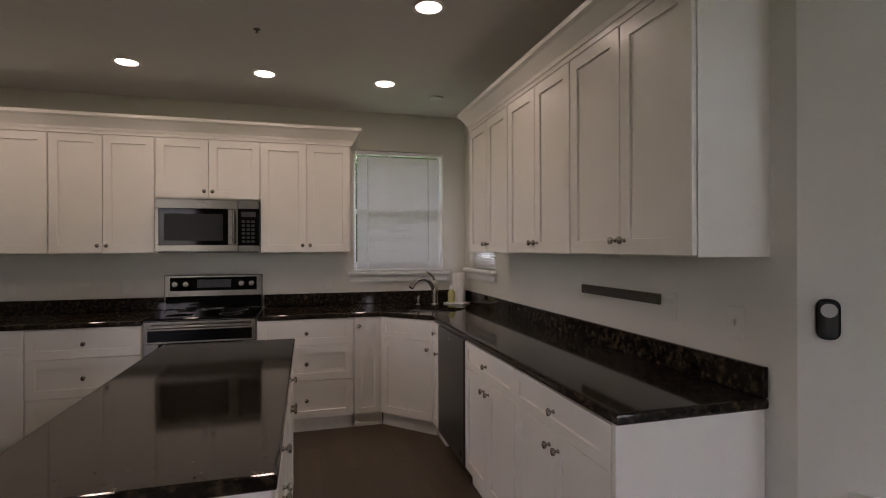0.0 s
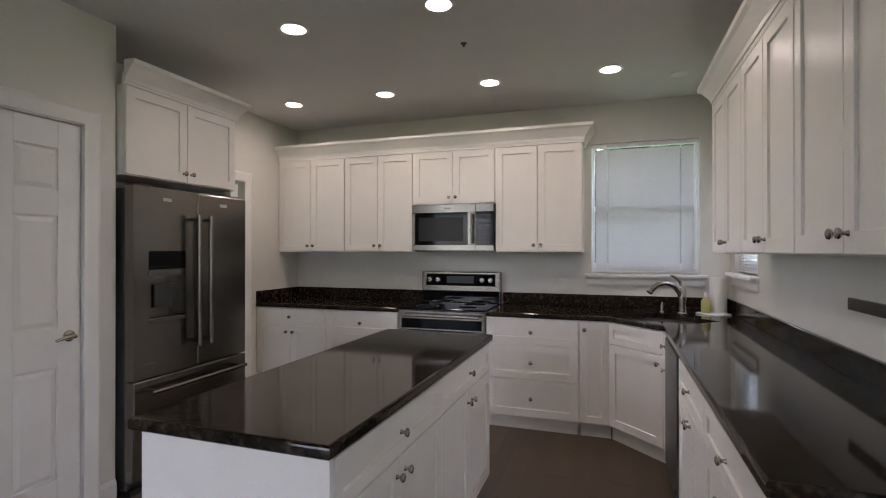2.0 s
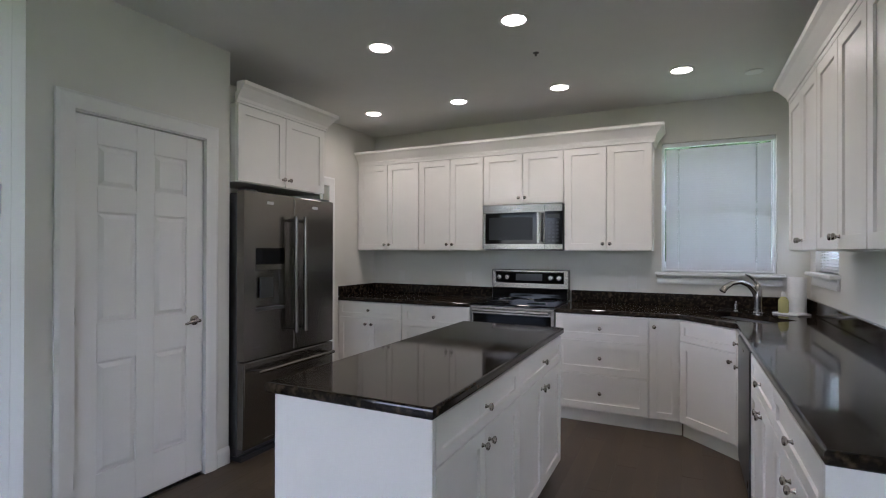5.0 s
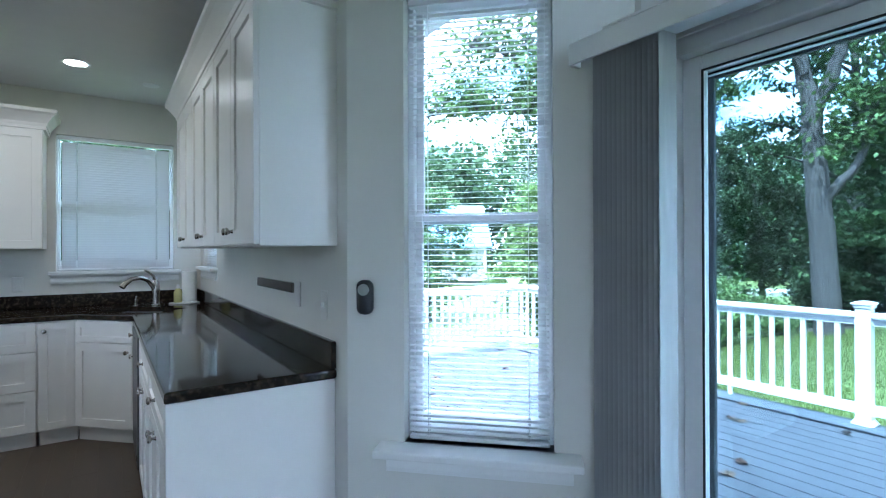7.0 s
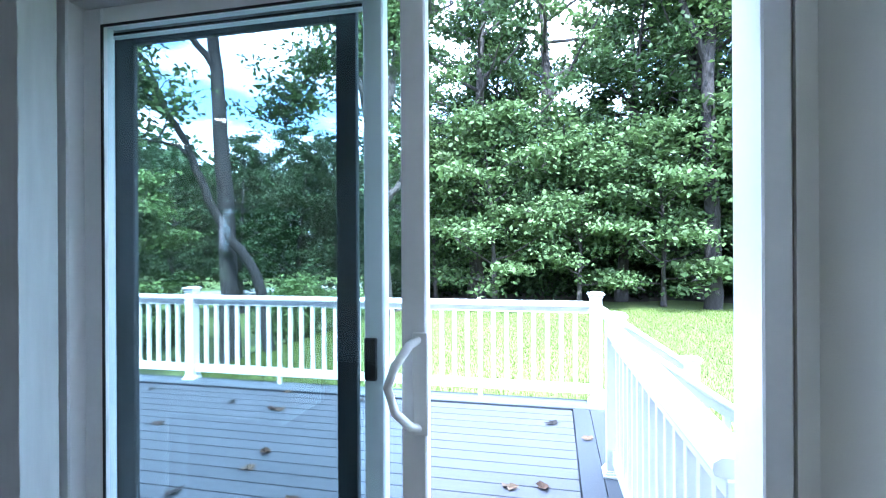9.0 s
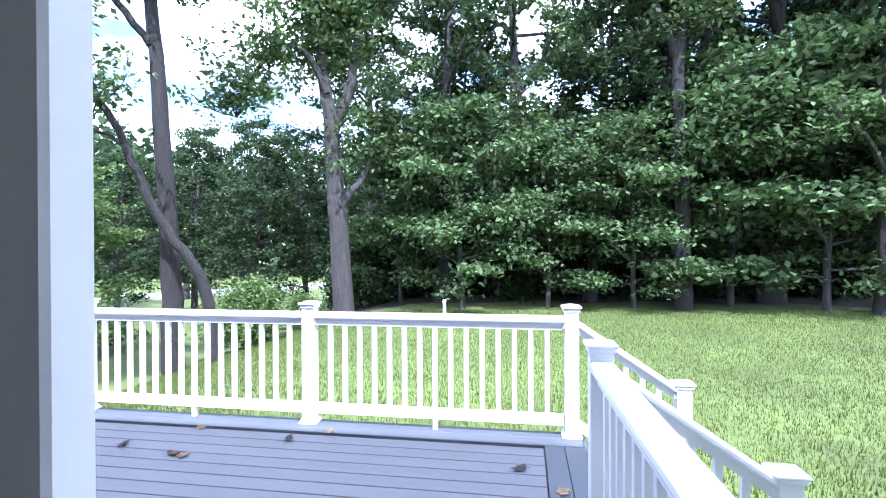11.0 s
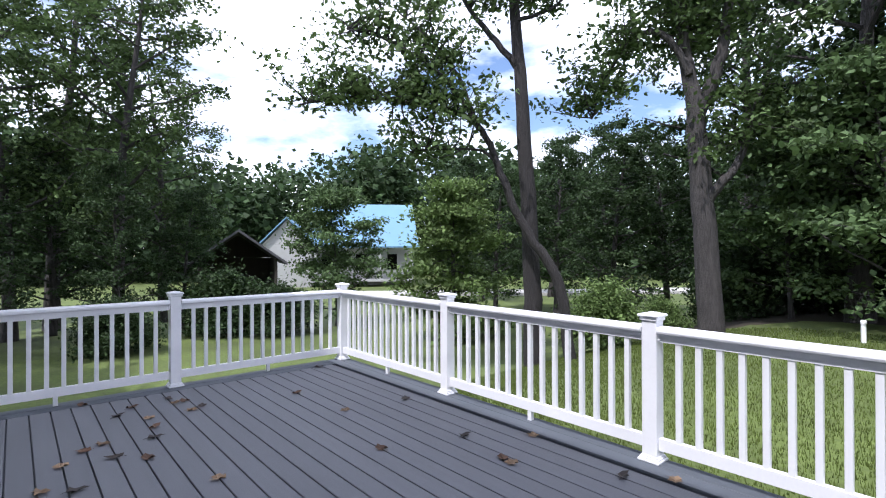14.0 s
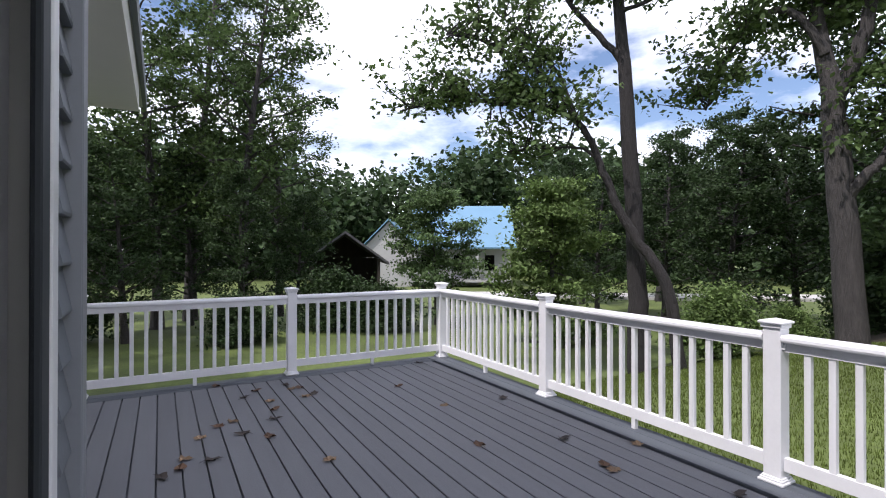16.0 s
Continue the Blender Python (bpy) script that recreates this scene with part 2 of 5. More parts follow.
def bm_prism(bm, outline, z0, z1):
    """Adds an upright prism over an outline of (x, y)."""
    lo, hi = [bm.verts.new((x, y, z0)) for x, y in outline], [bm.verts.new((x, y, z1)) for x, y in outline]
    bm.faces.new(lo[::-1])
    bm.faces.new(hi)
    n = len(outline)
    for k in range(n):
        bm.faces.new((lo[k], lo[(k + 1) % n], hi[(k + 1) % n], hi[k]))
    return bm


def bm_sweep(bm, outline, path, up=(0, 0, 1)):
    """Adds a moulding: outline of (side, height) carried along a path of points, mitred at its corners."""
    pts = [Vector(p) for p in path]
    up = Vector(up)
    rings = []
    for i, p in enumerate(pts):
        ds = []
        if i:
            ds.append((p - pts[i - 1]).normalized())
        if i < len(pts) - 1:
            ds.append((pts[i + 1] - p).normalized())
        sides = [d.cross(up).normalized() for d in ds]
        s = sum(sides, Vector()).normalized()
        k = 1 / max(0.3, s.dot(sides[0]))
        rings.append([bm.verts.new(p + s * (a * k) + up * b) for a, b in outline])
    n = len(outline)
    for a, b in zip(rings, rings[1:]):
        for k in range(n):
            bm.faces.new((a[k], a[(k + 1) % n], b[(k + 1) % n], b[k]))
    bm.faces.new(rings[0][::-1])
    bm.faces.new(rings[-1])
    return bm


def smooth_tube(bm, pts, radii, n=10):
    """Adds a bent tube through pts."""
    pts = [Vector(p) for p in pts]
    rings = []
    ref = Vector((0.31, 0.52, 0.79))
    for i, p in enumerate(pts):
        d = (pts[min(i + 1, len(pts) - 1)] - pts[max(i - 1, 0)]).normalized()
        u = d.cross(ref).normalized()
        v = d.cross(u)
        rings.append([bm.verts.new(p + (u * math.cos(a) + v * math.sin(a)) * radii[i]) for a in (2 * math.pi * k / n for k in range(n))])
    for a, b in zip(rings, rings[1:]):
        for k in range(n):
            bm.faces.new((a[k], a[(k + 1) % n], b[(k + 1) % n], b[k]))
    bm.faces.new(rings[0][::-1])
    bm.faces.new(rings[-1])
    return bm


def mesh_of(name, bm, material, smooth=False):
    bmesh.ops.recalc_face_normals(bm, faces=bm.faces)
    me = bpy.data.meshes.new(name)
    bm.to_mesh(me)
    bm.free()
    me.materials.append(material)
    if smooth:
        me.shade_smooth()
        me.set_sharp_from_angle(angle=radians(40))
    return me


def part(name, bm, material, parent=None, label="", smooth=False):
    ob = new(name, mesh_of(name, bm, material, smooth))
    if parent:
        ob.parent = parent
    if label:
        ob["label"] = label
    return ob


def glass_pane(bm, material, parent, axis):
    """A pane whose room-side face carries tint and gloss; its other faces are clear."""
    ob = part("pane", bm, material, parent)
    ob.data.materials.append(CLEAR)
    for p in ob.data.polygons:
        p.material_index = 0 if p.normal[axis] < -0.9 else 1
    ob.visible_shadow = False
    return ob


def thing(name, label, category, group="", m=None):
    e = new(name)
    e.empty_display_size = 0.1
    if m is not None:
        e.matrix_basis = m
    return tagged(e, label, category, group)


def setting(name, bm, material, label="", category="", smooth=False):
    return tagged(part(name, bm, material, None, "", smooth), label, category, "", "structure")


def B():
    return bmesh.new()


def box(*a, **k):
    return bm_box(B(), *a, **k)


def slab_with_holes(bm, u0, u1, z0, z1, t0, t1, holes, place):
    """Adds a wall of thickness t0..t1 from u0 to u1, cut through by holes (u, u, z, z); place turns (u, t, z) into the world."""
    us = sorted({u0, u1, *[h[0] for h in holes], *[h[1] for h in holes]})
    zs = sorted({z0, z1, *[h[2] for h in holes], *[h[3] for h in holes]})
    cell = lambda i, j: not (0 <= i < len(us) - 1 and 0 <= j < len(zs) - 1) or any(h[0] <= (us[i] + us[i + 1]) / 2 <= h[1] and h[2] <= (zs[j] + zs[j + 1]) / 2 <= h[3] for h in holes)
    def quad(*pts):
        bm.faces.new([bm.verts.new(place(*p)) for p in pts])
    for i in range(len(us) - 1):
        for j in range(len(zs) - 1):
            if cell(i, j):
                continue
            a, b, c, d = us[i], us[i + 1], zs[j], zs[j + 1]
            for t in (t0, t1):
                quad((a, t, c), (b, t, c), (b, t, d), (a, t, d))
            if cell(i - 1, j):
                quad((a, t0, c), (a, t1, c), (a, t1, d), (a, t0, d))
            if cell(i + 1, j):
                quad((b, t0, c), (b, t1, c), (b, t1, d), (b, t0, d))
            if cell(i, j - 1):
                quad((a, t0, c), (b, t0, c), (b, t1, c), (a, t1, c))
            if cell(i, j + 1):
                quad((a, t0, d), (b, t0, d), (b, t1, d), (a, t1, d))
    bmesh.ops.remove_doubles(bm, verts=bm.verts, dist=1e-5)
    return bm


# ---- plan, in metres ----
H = 2.68                         # kitchen ceiling
YB, XR, XL = 4.61, 1.458, -2.62   # back, sink-side and far kitchen walls
XS, XO = 2.17, 2.355              # inner and outer face of the wall with the sliding door
DK = -0.069                      # deck boards
BAY = 2.66                       # the bay's slanting wall runs along x + y = BAY

# ---- setting: kitchen shell ----
setting("floor", box(-7.0, -6.0, -0.2, XR + 0.1, YB + 0.15, -0.004), FLOORWOOD, "dark brown wooden plank floor", "floor")
setting("ceiling", box(-2.7, -0.35 - 2.0, H, XO, YB + 0.15, H + 0.25), CEIL, "white painted ceiling with recessed lights", "ceiling")
KW = (0.388, 1.238, 1.205, 2.33)   # window over the sink: x, x, z, z
setting("wall_back", slab_with_holes(B(), XL - 0.2, XR + 0.2, -0.2, H + 0.3, YB, YB + 0.2, [KW], lambda u, t, z: (u, t, z)), WALL, "greige painted kitchen back wall", "wall")
SW = (3.80, 4.44, 1.235, 2.315)   # small window in the sink-side wall: y, y, z, z
setting("wall_sink_side", slab_with_holes(B(), BAY - XR, YB, -0.2, H + 0.3, XR, XR + 0.2, [SW], lambda u, t, z: (t, u, z)), WALL, "greige painted wall behind the sink counter", "wall")
setting("floor_bay", bm_prism(B(), [(XR + 0.1, BAY - XR + 0.05), (XO - 0.02, 0.5), (XO - 0.02, -1.5), (XR + 0.1, -2.3)], -0.2, -0.004), FLOORWOOD, "dark brown wooden floor of the bay", "floor")
# slanting bay walls: u along the wall, t outwards
C45 = math.sqrt(0.5)
BW = (0.216, 0.742, 0.68, 2.29)
BAYLEN = (XS - XR) / C45
def bay_place(u, t, z):
    return (XR + u * C45 + t * C45, BAY - XR - u * C45 + t * C45, z)
setting("wall_bay", slab_with_holes(B(), 0.0, BAYLEN, -0.2, H + 0.3, 0.0, 0.22, [BW], bay_place), WALL, "slanting bay wall with a tall window", "wall")
SL = (-1.255, 0.41, 0.02, 2.02)    # sliding door opening: y, y, z, z
TRN = (-1.255, 0.41, 2.10, 2.50)   # transom
setting("wall_door", slab_with_holes(B(), -1.29, BAY - XS, -0.2, H + 0.3, XS, XO - 0.02, [SL, TRN], lambda u, t, z: (t, u, z)), WALL, "greige wall with the sliding door", "wall")
setting("wall_bay_south", bm_prism(B(), [(XS, -1.29), (XO - 0.02, -1.29), (XR + 0.2, -2.18), (XR, -2.0)], -0.2, H + 0.3), WALL, "slanting bay wall", "wall")
PX = -2.10
setting("wall_far", slab_with_holes(B(), 2.15, YB, -0.2, H + 0.3, XL - 0.2, XL, [(3.05, 3.80, 0.0, 2.03)], lambda u, t, z: (t, u, z)), WALL, "cream kitchen end wall", "wall")
# pantry block with its door opening; the space to its south is two storeys high
PD = (1.22, 1.975, 0.0, 2.075)
setting("wall_pantry", slab_with_holes(B(), 1.03, 2.15, -0.2, H + 0.3, PX - 0.12, PX, [PD], lambda u, t, z: (t, u, z)), WALL, "cream wall with the pantry door", "wall")
setting("wall_pantry_side", slab_with_holes(B(), -7.0, PX - 0.1225, -0.2, 5.4, 1.03, 1.15, [(-4.3, -3.42, 0.0, 2.05)], lambda u, t, z: (u, t, z)), WALL, "pale wall with a thermostat and a cased doorway", "wall")
setting("wall_fridge_side", box(XL, 2.03, -0.2, PX - 0.12, 2.15, H), WALL, "wall beside the refrigerator", "wall")
setting("wall_pantry_back", box(XL - 0.2, 1.15, -0.2, XL, 2.15, H), WALL, "plain closing wall", "wall")
setting("wall_hall_back", box(-7.0, 2.9, -0.2, XL - 0.2, 3.05, 2.7), WALL, "pale blue hall wall", "wall")
setting("wall_living_west", box(-7.2, -6.0, -0.2, -7.0, 3.0, 5.4), WALL, "plain closing wall", "wall")
# the unseen openings in these two walls are added to bring daylight indoors
setting("wall_living_south", slab_with_holes(B(), -7.2, XR + 0.2, -0.2, 5.4, -6.2, -6.0, [(-5.0, -2.9, 0.8, 2.5), (-5.6, -4.0, 2.9, 4.8)], lambda u, t, z: (u, t, z)), WALL, "plain closing wall", "wall")
setting("wall_living_east", slab_with_holes(B(), -6.0, -2.0, -0.2, 5.4, XR, XR + 0.2, [(-5.3, -2.9, 0.6, 2.5)], lambda u, t, z: (t, u, z)), WALL, "plain closing wall", "wall")
setting("wall_over_kitchen", box(-2.7, -2.45, H + 0.25, XR + 0.2, -2.35, 5.4), WALL, "wall above the kitchen ceiling", "wall")
setting("wall_over_pantry", box(-2.7, -2.35, H + 0.25, -2.6, 1.03, 5.4), WALL, "wall above the kitchen ceiling", "wall")
setting("ceiling_living", box(-7.2, -6.2, 5.4, XR + 0.2, 1.15, 5.6), CEIL, "high white ceiling", "ceiling")
setting("ceiling_hall", box(-7.2, 1.15, 2.6, XL - 0.2, 3.05, 2.7), CEIL, "hall ceiling", "ceiling")


# ---- trim and windows ----
def casing(name, path, width=0.085, depth=0.02, up=(0, 0, 1), label="white painted casing"):
    prof = [(0, 0), (width, 0), (width, depth * 0.6), (width * 0.8, depth), (width * 0.25, depth * 0.75), (0, depth * 0.6)]
    return setting(name, bm_sweep(B(), prof, path, up), TRIM, label, "trim")


def baseboard(path):
    return setting("baseboard", bm_sweep(B(), [(0, 0), (0.014, 0), (0.014, 0.085), (0.006, 0.11), (0, 0.11)], path), TRIM, "white painted baseboard", "trim")


def sash_window(name, w, h, m, slat=0.025, tilt=20, bottom=0.0, side=0.014, fw=0.045, sw=0.04, label="white window with lowered mini blinds"):
    """A double-hung window of two panes in an opening w wide, h high, with a mini blind on its room side; x along, y outwards, z up."""
    win = tagged(new(name), label, "window", "", "structure")
    win.matrix_basis = m
    f = B()
    for a in ((0, 0.06, 0, fw, 0.12, h), (w - fw, 0.06, 0, w, 0.12, h), (fw, 0.06, 0, w - fw, 0.12, 0.05), (fw, 0.06, h - fw, w - fw, 0.12, h)):
        bm_box(f, *a, bevel=0.004)
    part("window_frame", f, VINYL, win)
    mid, e = h * 0.5, fw + sw
    for nm, z0, z1, y0 in (("lower_sash", 0.05, mid + 0.02, 0.07), ("upper_sash", mid - 0.02, h - fw, 0.095)):
        s = B()
        for a in ((fw, z0, e, z1), (w - e, z0, w - fw, z1), (e, z0, w - e, z0 + 0.04), (e, z1 - sw, w - e, z1)):
            bm_box(s, a[0], y0, a[1], a[2], y0 + 0.024, a[3], bevel=0.003)
        sash = part(nm, s, VINYL, win)
        glass_pane(box(e, y0 + 0.010, z0 + 0.04, w - e, y0 + 0.014, z1 - sw), PANE, sash, 1)
    bl = thing("mini_blind", "white slatted mini blind lowered over the window", "blind", "mini blinds", m)
    part("head_rail", box(0.012, 0.018, h - 0.035, w - 0.012, 0.05, h - 0.002, bevel=0.003), BLIND, bl)
    part("bottom_rail", box(0.014, 0.024, bottom + 0.004, w - 0.014, 0.046, bottom + 0.020, bevel=0.003), BLIND, bl)
    ca, sa = math.cos(radians(tilt)) * slat / 2, math.sin(radians(tilt)) * slat / 2
    sm = B()
    # each slat has two punched cord holes
    ring = [(-ca, -sa), (-0.45 * ca, -0.45 * sa + 0.0015), (0.45 * ca, 0.45 * sa + 0.0015), (ca, sa)]
    h0, h1 = w * 0.16, w * 0.84
    stops = [side, h0 - 0.006, h0 + 0.006, h1 - 0.006, h1 + 0.006, w - side]
    vs = [[sm.verts.new((x, 0.035 + y, z)) for y, z in ring] for x in stops]
    for j in range(5):
        for k in range(3):
            if not (k == 1 and j in (1, 3)):
                sm.faces.new((vs[j][k], vs[j][k + 1], vs[j + 1][k + 1], vs[j + 1][k]))
    me = mesh_of("slat", sm, BLIND)
    z = bottom + 0.035
    while z < h - 0.045:
        s = new("slat", me)
        s.parent, s.location = bl, (0, 0, z)
        z += slat * 0.82
    for x in (w * 0.16, w * 0.84):
        part("ladder_cord", bm_cyl(B(), (x, 0.022, bottom + 0.02), (x, 0.022, h - 0.03), 0.0015, n=6), BLIND, bl)
    return win


def stool(name, m, w, proj=0.06, horn=0.07):
    """A window stool with its apron below, at the foot of an opening w wide."""
    s = tagged(new(name), "white painted window stool and apron", "window sill", "", "structure")
    s.matrix_basis = m
    part("sill_board", box(-horn, -proj, -0.028, w + horn, 0.06, 0.0, bevel=0.006, seg=2), TRIM, s)
    part("apron", bm_sweep(B(), [(0, -0.10), (0.016, -0.10), (0.018, -0.085), (0.012, -0.05), (0.018, -0.03), (0, -0.03)], [(-horn * 0.7, -0.002, 0), (w + horn * 0.7, -0.002, 0)], (0, 0, 1)), TRIM, s)
    return s


mk = pose(KW[0], YB, KW[2])
sash_window("window_1", KW[1] - KW[0], KW[3] - KW[2], mk, tilt=-60, side=0.036, fw=0.012, sw=0.014)
stool("window_sill_1", mk, KW[1] - KW[0], horn=0.05)
ms = pose(XR, SW[1], SW[2], 0, 0, -90)
sash_window("window_2", SW[1] - SW[0], SW[3] - SW[2], ms, tilt=35)
stool("window_sill_2", ms, SW[1] - SW[0], horn=0.05)
bx, by, bz = bay_place(BW[0], 0, BW[2])
mb = pose(bx, by, bz, 0, 0, -45)
sash_window("window_3", BW[1] - BW[0], BW[3] - BW[2], mb, tilt=8, fw=0.025, sw=0.028)
stool("window_sill_3", mb, BW[1] - BW[0], proj=0.10, horn=0.09)


# ---- doors ----
def panel_door(name, w, h, label):
    """A six-panel door leaf with knob side at x = w; x along, y into the room (negative is the face seen), hinges at x = 0."""
    d = tagged(new(name), label, "door", "", "structure")
    t = 0.035
    leaf = B()
    sx, mid = 0.115, 0.10
    cols = [(sx, (w - mid) / 2), ((w + mid) / 2, w - sx)]
    rws = [(0.23, 0.80), (1.00, 1.57), (1.70, h - 0.14)]
    bm_box(leaf, 0, 0.011, 0.01, w, t, h)
    # stiles and rails stand proud of the sunk ground
    for a, b in ((0, sx), ((w - mid) / 2, (w + mid) / 2), (w - sx, w)):
        bm_box(leaf, a, 0, 0.01, b, 0.0115, h, bevel=0.002)
    for a, b in ((0.01, 0.23), (0.80, 1.00), (1.57, 1.70), (h - 0.14, h)):
        for c0, c1 in cols:
            bm_box(leaf, c0, 0.0004, a, c1, 0.0115, b, bevel=0.002)
    part("leaf", leaf, TRIM, d)
    for c0, c1 in cols:
        for r0, r1 in rws:
            p = B()
            o = [(c0 + 0.010, r0 + 0.010), (c1 - 0.010, r0 + 0.010), (c1 - 0.010, r1 - 0.010), (c0 + 0.010, r1 - 0.010)]
            i = [(c0 + 0.032, r0 + 0.032), (c1 - 0.032, r0 + 0.032), (c1 - 0.032, r1 - 0.032), (c0 + 0.032, r1 - 0.032)]
            vo = [p.verts.new((x, 0.0105, z)) for x, z in o]
            vi = [p.verts.new((x, -0.001, z)) for x, z in i]
            p.faces.new(vi)
            for k in range(4):
                p.faces.new((vo[k], vo[(k + 1) % 4], vi[(k + 1) % 4], vi[k]))
            part("raised_panel", p, TRIM, d)
    for z in (0.2, 1.0, 1.78):
        hg = B()
        bm_cyl(hg, (-0.004, -0.006, z), (-0.004, -0.006, z + 0.09), 0.006, n=10)
        bm_box(hg, -0.004, -0.002, z, 0.012, 0.004, z + 0.09)
        part("hinge", hg, CHROME, d, "dull steel hinge")
    lv = B()
    bm_lathe(lv, [(0.030, 0), (0.030, 0.006), (0.024, 0.010), (0.011, 0.012), (0.011, 0.05)], pose(w - 0.06, 0.0, 0.95, 90))
    smooth_tube(lv, [(w - 0.06, -0.05, 0.95), (w - 0.08, -0.055, 0.952), (w - 0.12, -0.052, 0.948), (w - 0.155, -0.05, 0.94)], [0.011, 0.011, 0.009, 0.007])
    part("door_handle", lv, CHROME, d, "satin nickel lever handle", smooth=True)
    return d


pd = panel_door("door_1", PD[1] - PD[0] - 0.02, 2.055, "white six-panel pantry door, closed")
pd.matrix_basis = pose(PX - 0.015, PD[0] + 0.01, 0.008, 0, 0, 90)
jm = B()
for a in ((PX - 0.12, PD[0] - 0.001, 0, PX - 0.001, PD[0] + 0.006, PD[3]), (PX - 0.12, PD[1] - 0.006, 0, PX - 0.001, PD[1] + 0.001, PD[3]), (PX - 0.12, PD[0] + 0.006, PD[3] - 0.008, PX - 0.001, PD[1] - 0.006, PD[3] + 0.001)):
    bm_box(jm, *a)
setting("door_jamb", jm, TRIM, "white painted door jamb", "trim")
casing("door_casing", [(PX + 0.001, PD[1] - 0.008, 0), (PX + 0.001, PD[1] - 0.008, PD[3]), (PX + 0.001, PD[0] + 0.008, PD[3]), (PX + 0.001, PD[0] + 0.008, 0)], up=(1, 0, 0))
casing("doorway_casing", [(-3.43, 1.029, 0), (-3.43, 1.029, 2.05), (-4.29, 1.029, 2.05), (-4.29, 1.029, 0)], up=(0, -1, 0))
baseboard([(PX, PD[1] + 0.08, 0), (PX, 2.149, 0)])
baseboard([(-3.34, 1.03, 0), (PX, 1.03, 0), (PX, PD[0] - 0.08, 0)])
baseboard([(-7.0, 2.899, 0), (XL - 0.2, 2.899, 0)])

# glazed door in the far wall, mostly behind the refrigerator
gd = tagged(new("door_2"), "white glazed door in a cased opening", "door", "", "structure")
gd.matrix_basis = pose(XL - 0.06, 3.07, 0.005, 0, 0, 90)
w, fb = 0.71, B()
for a in ((0, 0, 0, 0.1, 0.04, 2.0), (w - 0.1, 0, 0, w, 0.04, 2.0), (0.1, 0, 0, w - 0.1, 0.04, 0.9), (0.1, 0, 1.9, w - 0.1, 0.04, 2.0)):
    bm_box(fb, *a, bevel=0.003)
part("leaf", fb, TRIM, gd)
part("pane", box(0.1, 0.016, 0.9, w - 0.1, 0.022, 1.9), PANE, gd).visible_shadow = False
casing("door_casing", [(XL + 0.001, 3.79, 0), (XL + 0.001, 3.79, 2.03), (XL + 0.001, 3.06, 2.03), (XL + 0.001, 3.06, 0)], up=(1, 0, 0))


# ---- cabinets ----
def shaker(name, parent, x0, z0, x1, z1, knobs=(), y=0.0, frame_w=0.057):
    """A recessed-panel front, 20 mm thick, whose back lies at y; knobs in (x, z)."""
    e = 0.0025
    x0, x1, z0, z1 = x0 + e, x1 - e, z0 + e, z1 - e
    fw = min(frame_w, (z1 - z0) * 0.28)
    d = box(x0, y - 0.020, z0, x1, y, z1, bevel=0.0015)
    front = max((f for f in d.faces if f.normal.y < -0.9), key=lambda f: f.calc_area())
    bmesh.ops.inset_region(d, faces=[front], thickness=fw, use_even_offset=True)
    bmesh.ops.inset_region(d, faces=[front], thickness=0.0015, use_even_offset=True)
    for v in front.verts:
        v.co.y += 0.0095
    door = part(name, d, CAB, parent)
    for kx, kz in knobs:
        k = B()
        bm_lathe(k, [(0.009, 0.0), (0.008, 0.003), (0.0055, 0.006), (0.005, 0.013), (0.012, 0.017), (0.0155, 0.022), (0.0145, 0.027), (0.008, 0.030)], pose(kx, y - 0.020, kz, 90), n=14)
        part("knob", k, CHROME, door, "satin nickel knob", smooth=True)
    return door


def base_cabinet(m, w, kind, depth=0.58, group="base cabinets", h=0.875, toe=0.105):
    """A base unit: its front lies at y = 0 and faces -y, x runs along it."""
    words = {"drawers": "three drawers", "doors": "a drawer over two doors", "single": "one narrow door", "narrow": "a small drawer over a door", "sink": "a false drawer over one door"}
    c = thing("base_cabinet", "white shaker base cabinet with " + words[kind], "cabinet", group, m)
    body = B()
    bm_box(body, 0.0005, 0.0, toe, w - 0.0005, depth, h)
    part("body", body, CAB, c)
    part("toe_kick", box(-0.01, 0.03, 0.0, w + 0.01, depth - 0.02, toe - 0.001), CAB, c)
    top, dh = h - 0.004, 0.155
    if kind == "drawers":
        zs = [toe + 0.005, toe + 0.295, toe + 0.565, top]
        for a, b in zip(zs, zs[1:]):
            shaker("drawer", c, 0.003, a, w - 0.003, b, [(w / 2, (a + b) / 2)])
    elif kind == "doors":
        shaker("drawer", c, 0.003, top - dh, w - 0.003, top, [(w / 2, top - dh / 2)])
        shaker("door", c, 0.003, toe + 0.005, w / 2, top - dh, [(w / 2 - 0.035, top - dh - 0.06)])
        shaker("door", c, w / 2, toe + 0.005, w - 0.003, top - dh, [(w / 2 + 0.035, top - dh - 0.06)])
    elif kind == "single":
        shaker("door", c, 0.003, toe + 0.005, w - 0.003, top, [(0.04, top - 0.06)], frame_w=0.05)
    else:
        shaker("drawer", c, 0.003, top - dh, w - 0.003, top, [] if kind == "sink" else [(w / 2, top - dh / 2)])
        shaker("door", c, 0.003, toe + 0.005, w - 0.003, top - dh, [(w - 0.04, top - dh - 0.06)])
    return c


